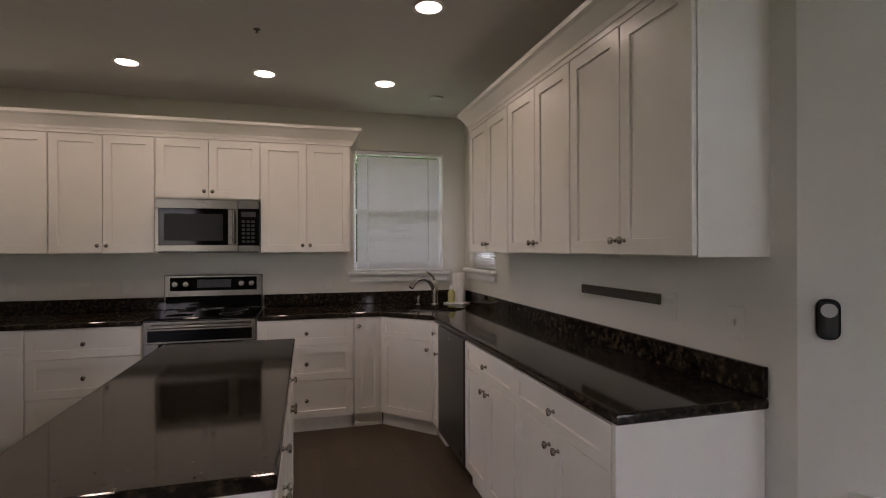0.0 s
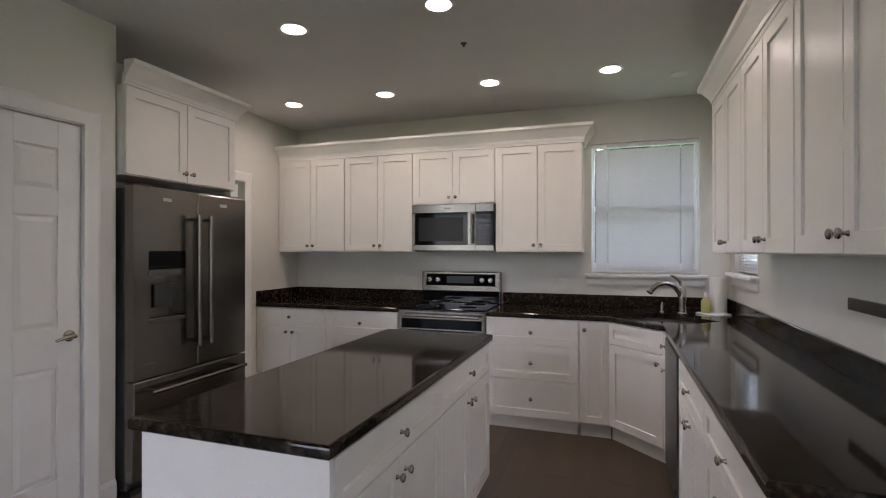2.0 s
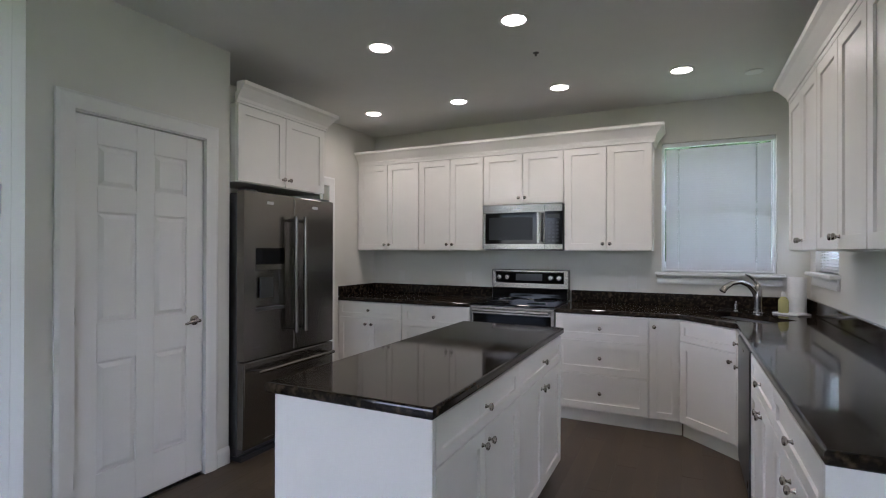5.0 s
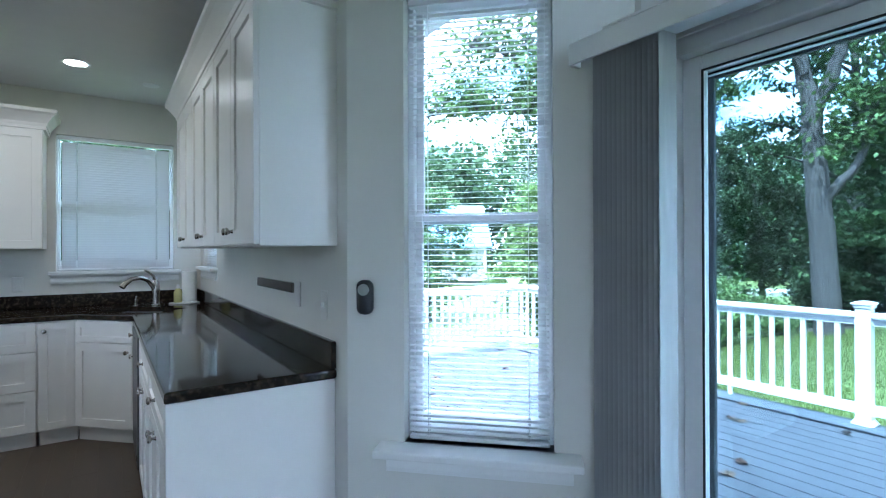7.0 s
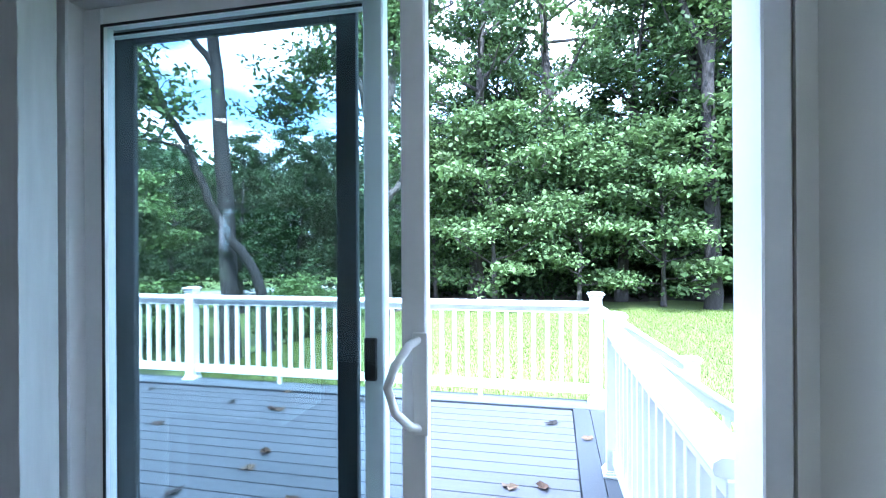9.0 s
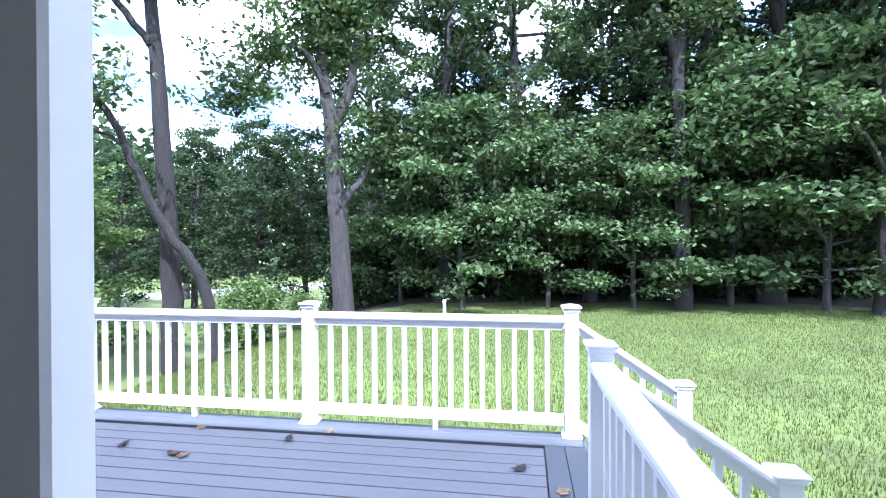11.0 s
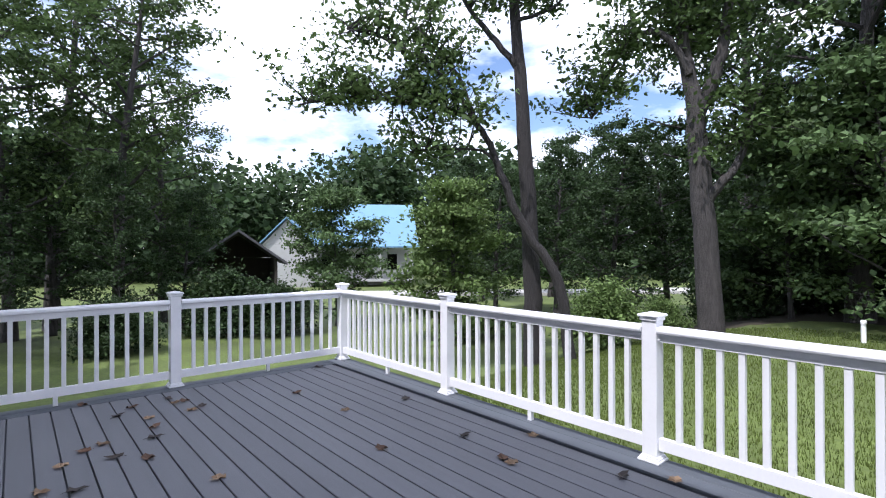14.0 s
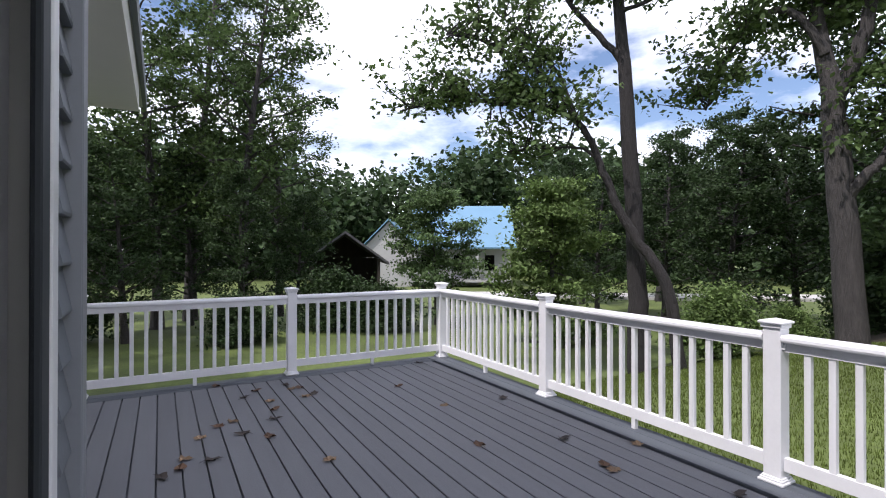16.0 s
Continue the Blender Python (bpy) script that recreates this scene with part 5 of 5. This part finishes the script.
def limb_tree(label, seed, base, paths, radii, leaf, per, size, spread, bark, leafy):
    """A single old tree whose limbs follow given bends; leafy says from where on each limb carries leaves."""
    rnd = random.Random(seed)
    t = thing("tree", label, "tree", "", Matrix.Translation(base))
    o = Vector(base)
    centres, spreads = [], []
    wood = B()
    for path, (r0, r1), lf in zip(paths, radii, leafy):
        pts = [Vector(p) - o for p in path]
        fine = []
        for k in range(len(pts) - 1):
            a, b = pts[max(0, k - 1)], pts[min(len(pts) - 1, k + 2)]
            for j in range(4):
                u = j / 4
                fine.append(0.5 * ((2 * pts[k]) + (pts[k + 1] - a) * u + (2 * a - 5 * pts[k] + 4 * pts[k + 1] - b) * u * u + (3 * pts[k] - a - 3 * pts[k + 1] + b) * u ** 3))
        fine.append(pts[-1])
        n = len(fine) - 1
        fine = [p + Vector((rnd.uniform(-1, 1), rnd.uniform(-1, 1), 0)) * 0.03 for p in fine]
        smooth_tube(wood, fine, [r0 + (r1 - r0) * k / n for k in range(n + 1)], 12)
        length = sum((fine[k + 1] - fine[k]).length for k in range(n))
        for k in range(int(length * 7)):
            f = rnd.uniform(lf, 1.0)
            if lf >= 1:
                break
            q = min(n - 1e-3, f * n)
            e = fine[int(q)].lerp(fine[int(q) + 1], q % 1)
            br = bend(e, (rnd.uniform(-1, 1), rnd.uniform(-1, 1), rnd.uniform(-0.3, 0.9)), rnd.uniform(0.5, 1.7), 4, rnd, 0.1, 0.35)
            smooth_tube(wood, br, [0.030, 0.022, 0.015, 0.010, 0.005], 4)
            for c in br[2:]:
                centres.append(tuple(c))
                spreads.append(spread * rnd.uniform(0.5, 1.2))
    part("trunk", wood, bark, t, smooth=True)
    cr_ = new("crown", leaf_mesh("crown", centres, spreads, per, size, 0.5, seed, leaf))
    cr_.parent = t
    return t


def rooted(x, y, rz=0.0, s=1.0):
    return Matrix.LocRotScale((x, y, ground_z(x, y) - 0.05), Euler((0, 0, rz)), None) 


limb_tree("tall dark oak with a straight trunk beyond the deck", 11, (13.07, 7.77, ground_z(13.07, 7.77) - 0.1),
          [[(13.09, 7.75, ground_z(13.07, 7.77) - 0.3), (13.07, 7.77, -1.2), (13.05, 7.8, 0.58), (12.96, 7.9, 3.45), (12.89, 7.99, 5.61), (12.77, 8.13, 7.8), (12.68, 8.23, 10.44), (12.6, 8.3, 13.0)],
           [(12.85, 8.03, 6.2), (12.45, 8.49, 7.0), (11.95, 8.99, 7.9), (11.3, 9.5, 9.4), (10.6, 10.0, 10.4)],
           [(12.72, 8.1, 7.5), (13.32, 7.29, 7.75), (13.75, 6.69, 8.4)],
           [(12.7, 8.2, 9.5), (11.7, 7.4, 10.8), (10.9, 6.6, 11.5)], [(12.7, 8.2, 10.2), (13.6, 9.3, 11.3), (14.4, 10.4, 11.9)]],
          [(0.30, 0.08), (0.10, 0.03), (0.06, 0.02), (0.09, 0.03), (0.09, 0.03)], LEAF, 17, 0.10, 0.28, BARKSHADE, (0.72, 0.5, 0.5, 0.4, 0.4))
limb_tree("crooked leaning oak with a wide flat crown", 12, (13.05, 6.65, ground_z(13.05, 6.65) - 0.1),
          [[(13.1, 6.6, ground_z(13.05, 6.65) - 0.25), (13.02, 6.69, -0.5), (12.91, 6.84, 0.64), (12.53, 7.32, 1.57), (12.18, 7.74, 2.6), (11.94, 8.01, 3.59), (11.66, 8.29, 4.45), (11.21, 8.72, 4.91), (10.29, 9.48, 5.16), (9.09, 10.28, 5.25), (7.93, 10.88, 4.99)],
           [(11.94, 8.01, 3.59), (11.66, 8.29, 3.93), (10.95, 8.95, 3.98), (10.29, 9.48, 3.92)],
           [(11.66, 8.29, 4.45), (11.21, 8.72, 5.41), (10.63, 9.22, 6.17), (9.7, 9.9, 6.81), (8.96, 10.35, 6.97)],
           [(11.5, 8.4, 4.7), (11.5, 9.0, 6.0), (11.1, 9.6, 7.0), (10.4, 10.2, 7.8)]],
          [(0.16, 0.025), (0.05, 0.015), (0.08, 0.02), (0.06, 0.02)], LEAF, 15, 0.10, 0.27, BARKSHADE, (0.66, 0.45, 0.35, 0.3))
limb_tree("large grey-barked oak that forks high up", 13, (17.06, 4.84, ground_z(17.06, 4.84) - 0.1),
          [[(17.1, 4.8, ground_z(17.06, 4.84) - 0.3), (17.06, 4.84, -0.7), (17.02, 4.95, 1.98), (16.96, 5.1, 4.33), (16.92, 5.18, 5.45), (16.84, 5.37, 6.76), (16.78, 5.53, 8.78), (16.73, 5.63, 12.5)],
           [(16.95, 5.12, 5.0), (17.1, 4.72, 6.16), (17.2, 4.46, 7.28), (17.24, 4.34, 9.2), (17.3, 4.0, 12.0)],
           [(16.97, 4.9, 2.6), (17.06, 4.55, 3.16), (17.3, 4.22, 3.65), (17.6, 3.85, 5.2), (17.7, 3.3, 7.0)],
           [(16.75, 5.2, 6.2), (16.31, 5.82, 7.45), (15.93, 6.57, 7.3), (15.61, 7.12, 6.3), (15.4, 7.45, 5.2)],
           [(16.8, 5.4, 8.0), (16.2, 5.9, 9.6), (15.6, 6.9, 10.4)], [(17.2, 4.4, 8.2), (17.8, 3.4, 9.4), (18.4, 2.6, 10.0)]],
          [(0.38, 0.10), (0.20, 0.07), (0.15, 0.05), (0.11, 0.03), (0.10, 0.04), (0.09, 0.03)], LEAF, 24, 0.11, 0.30, BARK, (0.75, 0.6, 0.6, 0.45, 0.3, 0.3))

limb_tree("tall dark tree that forks above the lawn's edge", 14, (18.5, -5.75, ground_z(18.5, -5.75) - 0.1),
          [[(18.5, -5.75, ground_z(18.5, -5.75) - 0.3), (18.5, -5.75, 1.0), (18.45, -5.65, 4.0), (18.4, -5.6, 7.4), (18.4, -5.9, 10.0), (18.5, -6.1, 13.0)],
           [(18.4, -5.6, 7.2), (18.2, -4.9, 8.8), (18.1, -4.3, 10.4), (18.0, -3.9, 12.5)], [(18.4, -5.7, 8.2), (18.6, -6.8, 9.6), (18.8, -7.8, 10.8)]],
          [(0.29, 0.10), (0.14, 0.05), (0.11, 0.04)], LEAF, 14, 0.11, 0.30, BARKSHADE, (0.62, 0.35, 0.35))

kinds = [make_tree("tall leafy woodland tree with layered branches", 21, 15.0, 0.30, 2.6, 4.6, 34, 44, 0.14, LEAFDARK, spread=0.31),
         make_tree("tall leafy woodland tree with an uneven crown", 22, 17.0, 0.36, 3.6, 4.4, 32, 42, 0.14, LEAF, spread=0.31),
         make_tree("leafy woodland tree with low branches", 23, 12.0, 0.22, 1.6, 3.9, 32, 50, 0.13, LEAFDARK, spread=0.30),
         make_tree("young understorey tree with flat leafy sprays", 24, 6.5, 0.09, 0.8, 2.9, 26, 60, 0.12, LEAFMID, flat=0.3),
         make_tree("light green drooping young tree on the lawn", 25, 6.4, 0.12, 0.5, 2.4, 34, 70, 0.11, LEAFLIGHT, flat=0.35, droop=0.25),
         make_tree("thin-crowned tall tree with bare twigs", 26, 15.0, 0.24, 4.0, 3.6, 28, 46, 0.12, LEAF, spread=0.33, top=0.75),
         make_tree("dense rounded light green bush", 27, 2.4, 0.05, 0.15, 1.5, 22, 70, 0.09, LEAFLIGHT, name="bush"),
         make_tree("dark dense hedge bush", 28, 2.2, 0.05, 0.1, 1.9, 22, 60, 0.11, LEAFDARK, name="bush")]
plan = [(0, 20.5, 2.2), (1, 22.0, -0.6), (2, 20.8, -3.2), (1, 21.3, -6.2), (0, 20.6, -9.2), (2, 19.2, -12.0), (1, 17.2, -10.6), (0, 16.0, -15.5),
        (3, 18.6, 1.2), (3, 19.0, -1.6), (3, 19.2, -4.4), (3, 19.4, -7.4), (3, 18.2, -9.6), (3, 20.5, 3.8), (3, 17.4, -13.2),
        (0, 26.0, 6.5), (2, 25.2, 2.6), (1, 25.4, -4.6), (2, 26.0, -8.0), (2, 23.0, -15.0), (1, 29.0, -13.0),
        (2, 24.0, 12.0, 0.74), (2, 28.0, 11.0, 0.8), (2, 26.0, 16.5, 0.78), (2, 31.0, 17.0, 0.95), (2, 22.5, 18.0, 0.66), (2, 34.0, 23.0, 1.0), (2, 27.5, 24.0, 0.8),
        # unseen trees north of the house, added to cast shade on the left lawn
        (0, -5.0, 9.5, 1.0), (0, -6.0, 13.5, 1.05), (0, -5.5, 17.5, 1.0), (1, -9.0, 11.0, 1.0), (0, -9.5, 15.5, 1.0),
        (2, -2.4, 23.5, 0.66), (2, 1.4, 22.0, 0.62), (2, 3.8, 26.0, 0.66), (2, 5.6, 22.5, 0.56), (2, -5.5, 20.0, 0.7), (2, 0.2, 30.0, 0.7), (2, 8.4, 24.5, 0.52), (5, 6.0, 24.5, 1.1), (5, 2.4, 25.5, 1.0), (5, 8.2, 27.5, 0.8), (5, 3.9, 28.0, 1.15),
        (3, 14.4, 20.8, 0.95), (4, 16.0, 14.2), (6, 15.4, 7.3, 0.72), (6, 18.2, 6.6, 0.6), (7, 9.5, 21.5), (7, 5.2, 19.6, 0.7), (7, -1.0, 22.5), (7, 11.2, 20.0, 0.8)]
# rows of dark bushes added to give the shaded band beneath the canopy
plan += [(7, 22.6 + 0.4 * (j % 3), 5.5 - 2.0 * j) for j in range(11)] + [(7, 26.5, 8.0 - 2.6 * j) for j in range(10)]
rnd = random.Random(5)
placed = set()
for k, x, y, *size in plan:
    m = rooted(x, y, rnd.uniform(0, 6.28))
    if k not in placed:
        kinds[k].matrix_basis = m @ Matrix.Scale(size[0] if size else 1.0, 4)
        placed.add(k)
    else:
        f = size[0] if size else rnd.uniform(0.85, 1.18)
        copy_thing(kinds[k], m @ Matrix.Diagonal((f * rnd.uniform(0.9, 1.1), f * rnd.uniform(0.9, 1.1), f, 1)))

# forest floor under the wood, with the canopy's shade put into its dark colour
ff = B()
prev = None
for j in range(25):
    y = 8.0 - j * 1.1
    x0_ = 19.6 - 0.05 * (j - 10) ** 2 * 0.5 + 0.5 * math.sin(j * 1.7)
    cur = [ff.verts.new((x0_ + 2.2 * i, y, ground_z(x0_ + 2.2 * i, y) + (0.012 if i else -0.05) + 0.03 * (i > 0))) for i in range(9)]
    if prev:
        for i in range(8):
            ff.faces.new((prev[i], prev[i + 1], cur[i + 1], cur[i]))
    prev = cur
setting("forest_floor", ff, mat("shaded_litter", (0.035, 0.028, 0.018), 0.95, vary=0.35, scale=1.5, grain=0.4, fine=14, bump=0.6), "leaf litter darkened for the shade under the trees", "ground", smooth=True)

# far woods that close the view
rng = np.random.default_rng(3)
cs, ss = [], []
for k in range(520):
    a = radians(rng.uniform(-55, 118))
    r = rng.uniform(62, 95)
    x, y = 3 + r * math.cos(a), r * math.sin(a)
    hgt = (16 + 3 * math.sin(a * 9) + rng.uniform(-3, 3)) * r / 78
    for j in range(7):
        cs.append((x + rng.normal() * 1.5, y + rng.normal() * 1.5, ground_z(x, y) + hgt * (0.08 + 0.14 * j)))
        ss.append(1.5)
fw = tagged(new("far_woods", leaf_mesh("far_woods", cs, ss, 40, 0.8, 0.75, 4, LEAFDARK, 1.2)), "distant leafy woods beyond the lawn", "woods", "", "stuff")

# ---- far buildings ----
METALROOF = mat("blue_metal_roof", (0.13, 0.25, 0.36), 0.5, metal=0.0, vary=0.04, scale=1, grain=0.03)
HOUSEWALL = mat("white_clapboard", (0.36, 0.36, 0.35), 0.6, vary=0.05, scale=2)
DARKWOOD = mat("weathered_dark_wood", (0.045, 0.036, 0.030), 0.85, vary=0.3, scale=3, grain=0.3, fine=20, stretch=(1, 1, 0.2))
hs = thing("house", "white house with a blue metal roof and a porch", "house", "", Matrix.Translation((29.5, 47.0, ground_z(29.5, 47.0))) @ pose(0, 0, 0, 0, 0, -30))
part("wall", box(-3.0, -3.2, 0, 7.0, 3.2, 4.6), HOUSEWALL, hs)
part("wing_wall", box(-7.6, -4.6, 0, -3.01, 3.2, 4.2), HOUSEWALL, hs)
wg = B()
for y in (-4.6, -4.55):
    wg.faces.new([wg.verts.new((x_, y, z_)) for x_, z_ in ((-7.6, 4.21), (-3.02, 4.21), (-5.3, 6.6))])
part("wing_gable", wg, HOUSEWALL, hs)
wr = B()
for sgn in (-1, 1):
    v = [wr.verts.new(p) for p in ((-5.3 + sgn * 2.9, -5.0, 3.95), (-5.3 + sgn * 2.9, 3.2, 3.95), (-5.3, 3.2, 6.9), (-5.3, -5.0, 6.9), (-5.3 + sgn * 2.9, -5.0, 3.8), (-5.3 + sgn * 2.9, 3.2, 3.8), (-5.3, 3.2, 6.75), (-5.3, -5.0, 6.75))]
    for f in ((0, 1, 2, 3), (4, 5, 6, 7), (0, 3, 7, 4)):
        wr.faces.new([v[i] for i in f])
part("wing_roof", wr, METALROOF, hs)
rb = B()
for sgn in (-1, 1):
    v = [rb.verts.new(p) for p in ((-3.2, sgn * 5.6, 4.0), (7.5, sgn * 5.6, 4.0), (7.5, 0, 8.6), (-3.2, 0, 8.6), (-3.2, sgn * 5.6, 3.85), (7.5, sgn * 5.6, 3.85), (7.5, 0, 8.45), (-3.2, 0, 8.45))]
    for f in ((0, 1, 2, 3), (4, 5, 6, 7), (0, 1, 5, 4), (1, 2, 6, 5), (3, 0, 4, 7)):
        rb.faces.new([v[i] for i in f])
part("roof", rb, METALROOF, hs, "light blue metal roof")
gb = B()
for x in (-3.0, 6.98):
    vs = [gb.verts.new((x, y, z)) for y, z in ((-3.2, 4.61), (3.2, 4.61), (3.2, 5.7), (0, 8.4), (-3.2, 5.7))]
    ws = [gb.verts.new((x + 0.02, y, z)) for y, z in ((-3.2, 4.61), (3.2, 4.61), (3.2, 5.7), (0, 8.4), (-3.2, 5.7))]
    gb.faces.new(vs)
    gb.faces.new(ws[::-1])
part("gable", gb, HOUSEWALL, hs)
part("porch_floor", box(-3.0, -5.4, 0.5, 7.0, -3.21, 0.7), HOUSEWALL, hs)
for x in (-2.6, 0.4, 3.6, 6.8):
    part("porch_post", box(x - 0.12, -5.35, 0.7, x + 0.12, -5.11, 4.0), HOUSEWALL, hs)
part("porch_rail", box(-2.5, -5.28, 1.45, 6.68, -5.2, 1.55), HOUSEWALL, hs)
for k in range(28):
    part("porch_baluster", box(-2.5 + k * 0.338, -5.26, 0.7, -2.44 + k * 0.338, -5.22, 1.45), HOUSEWALL, hs)
for x in (-1.6, 1.8, 5):
    wn = part("window", box(x - 0.5, -3.24, 1.6, x + 0.5, -3.205, 3.2), BLACKGLASS, hs)
sh = thing("shed", "dark open-fronted wooden shed with a low gable", "shed", "", Matrix.Translation((14.8, 36.0, ground_z(14.8, 36.0))) @ pose(0, 0, 0, 0, 0, -18) @ Matrix.Scale(1.25, 4))
for a in ((-2.0, -1.8, -1.85, 3.0), (1.85, -1.8, 2.0, 3.0)):
    part("side_wall", box(a[0], a[1], 0, a[2], a[3], 2.4), DARKWOOD, sh)
part("back_wall", box(-1.85, 2.85, 0, 1.85, 3.0, 2.4), DARKWOOD, sh)
rb = B()
for sgn in (-1, 1):
    v = [rb.verts.new(p) for p in ((sgn * 2.5, -2.2, 2.2), (sgn * 2.5, 3.3, 2.2), (0, 3.3, 4.0), (0, -2.2, 4.0), (sgn * 2.5, -2.2, 2.05), (sgn * 2.5, 3.3, 2.05), (0, 3.3, 3.85), (0, -2.2, 3.85))]
    for f in ((0, 1, 2, 3), (4, 5, 6, 7), (0, 3, 7, 4), (1, 2, 6, 5), (0, 1, 5, 4)):
        rb.faces.new([v[i] for i in f])
part("roof", rb, ROOFMAT, sh)
gb = B()
gb.faces.new([gb.verts.new(p) for p in ((-2.0, 2.9, 2.41), (2.0, 2.9, 2.41), (0, 2.9, 3.84))])
part("gable", gb, DARKWOOD, sh)

# road beyond the trees
rd = B()
prev = None
for k in range(31):
    x = 18 + k * 1.2
    y = 38 - (x - 18) * 0.75
    z = ground_z(x, y) + 0.25
    cur = [rd.verts.new((x + 1.0, y + 1.3, z)), rd.verts.new((x - 1.0, y - 1.3, z - 0.03)), rd.verts.new((x - 1.0, y - 1.3, z - 0.6))]
    if prev:
        rd.faces.new((prev[0], cur[0], cur[1], prev[1]))
        rd.faces.new((prev[1], cur[1], cur[2], prev[2]))
    prev = cur
setting("road", rd, mat("pale_concrete", (0.42, 0.41, 0.39), 0.85, vary=0.08, scale=1, grain=0.1, fine=12), "pale concrete drive beyond the trees", "road")
mk_ = thing("marker_post", "short white plastic marker post on the lawn", "post", "", Matrix.Translation((16.8, 1.54, ground_z(16.8, 1.54) - 0.02)))
part("pipe", bm_lathe(B(), [(0.05, 0), (0.05, 0.44), (0.057, 0.442), (0.057, 0.50), (0.045, 0.52)], n=14), WHITEPLASTIC, mk_, smooth=True)

# ---- grass blades near the deck ----
rng = np.random.default_rng(8)
n = 170000
gx, gy = 6.2 + 12 * rng.random(n) ** 1.3, rng.uniform(-11, 8, n)
gz = np.array([ground_z(a, b) for a, b in zip(gx, gy)])
ang, hh, ww = rng.uniform(0, 6.28, n), rng.uniform(0.02, 0.075, n), rng.uniform(0.003, 0.010, n)
dx, dy, lx, ly = np.cos(ang) * ww, np.sin(ang) * ww, rng.normal(0, 0.012, n), rng.normal(0, 0.012, n)
co = np.stack([np.stack([gx - dx, gy - dy, gz - 0.01], 1), np.stack([gx + dx, gy + dy, gz - 0.01], 1), np.stack([gx + lx, gy + ly, gz + hh], 1)], 1).reshape(-1, 3)
gm = bpy.data.meshes.new("grass")
gm.vertices.add(3 * n)
gm.vertices.foreach_set("co", co.ravel())
gm.loops.add(3 * n)
gm.loops.foreach_set("vertex_index", np.arange(3 * n, dtype=np.int32))
gm.polygons.add(n)
gm.polygons.foreach_set("loop_start", np.arange(0, 3 * n, 3, dtype=np.int32))
gm.update(calc_edges=True)
gm.materials.append(leaf_mat("grass_blade", (0.094, 0.126, 0.027)))
tagged(new("grass", gm), "short green lawn grass", "grass", "", "stuff")

# ---- fallen leaves on the deck ----
FALLEN = [mat("dry_leaf_" + k, c, 0.8, vary=0.25, scale=20, per_object=0.3) for k, c in (("brown", (0.13, 0.07, 0.04)), ("dark", (0.045, 0.035, 0.03)), ("tan", (0.26, 0.17, 0.10)))]
protos = []
for k in range(3):
    r2 = random.Random(40 + k)
    bm = B()
    n = 11
    edge = []
    for j in range(n):
        a = 2 * math.pi * j / n
        r = (0.035 + 0.02 * (j % 2)) * (1.3 if abs(math.cos(a)) > 0.8 else 0.8) * r2.uniform(0.75, 1.2)
        edge.append(bm.verts.new((r * math.cos(a), r * math.sin(a), 0.006 + 0.018 * r2.random() * (1 if j % 3 else 1.4))))
    mid = bm.verts.new((0, 0, 0.002))
    for j in range(n):
        bm.faces.new((mid, edge[j], edge[(j + 1) % n]))
    smooth_tube(bm, [(0.03, 0, 0.01), (0.05, 0.004, 0.012), (0.07, 0.0, 0.004)], [0.0015, 0.0012, 0.001], 4)
    protos.append(mesh_of("fallen_leaf", bm, FALLEN[k]))
r2 = random.Random(77)
spots = [(3.05, 5.0), (3.7, 4.68), (3.72, 4.5), (3.8, 4.51), (3.88, 4.22), (3.79, 4.17), (3.39, 4.61), (3.24, 4.41), (3.44, 4.17), (3.44, 3.9),
         (3.38, 3.64), (3.06, 3.75), (2.94, 3.67), (3.1, 3.39), (2.8, 3.46), (3.27, 3.24), (2.84, 2.98), (2.68, 3.1), (2.65, 2.93), (2.55, 2.85),
         (3.54, 2.59), (4.58, 2.31), (5.2, 2.09), (5.6, 1.74), (5.11, 1.6), (5.43, 3.16), (4.82, 3.24), (4.73, 4.05), (5.41, 4.94), (4.1, -0.56),
         (4.13, -0.76), (5.23, -0.81), (4.96, -1.06), (3.69, 0.61), (3.46, 1.14), (4.0, 1.1), (4.25, 1.13), (3.62, 1.33), (5.1, 1.52), (4.45, -1.18), (5.48, 0.93), (5.67, 0.68)]
for i, (x, y) in enumerate(spots):
    o = new("fallen_leaf", protos[i % 3])
    o.matrix_basis = Matrix.LocRotScale((x, y, DK + 0.0005), Euler((0, 0, r2.uniform(0, 6.28))), None)
    tagged(o, "dry curled " + ("brown", "dark brown", "tan")[i % 3] + " leaf fallen on the deck", "leaf", "fallen leaves")

# ---- floor planks ----
pw, pl = 0.127, 1.22
planks = {}
x, row = -2.62, 0
while x < XR:
    y = -0.9 + (row * 0.41) % pl - pl
    while y < 4.2:
        a, b = max(y, -0.9), min(y + pl, 4.2)
        if b - a > 0.05 and a < 4.2:
            key = round(b - a, 3)
            if key not in planks:
                planks[key] = mesh_of("plank", box(0.0003, 0.0003, -0.003, pw - 0.0003, b - a - 0.0003, 0.0, bevel=0.0007), FLOORWOOD)
            if not (b < 1.0 and x > 1.2):
                o = new("plank", planks[key])
                o.parent, o.location = bpy.data.objects["floor"], (x, a, 0)
        y += pl
    x += pw
    row += 1
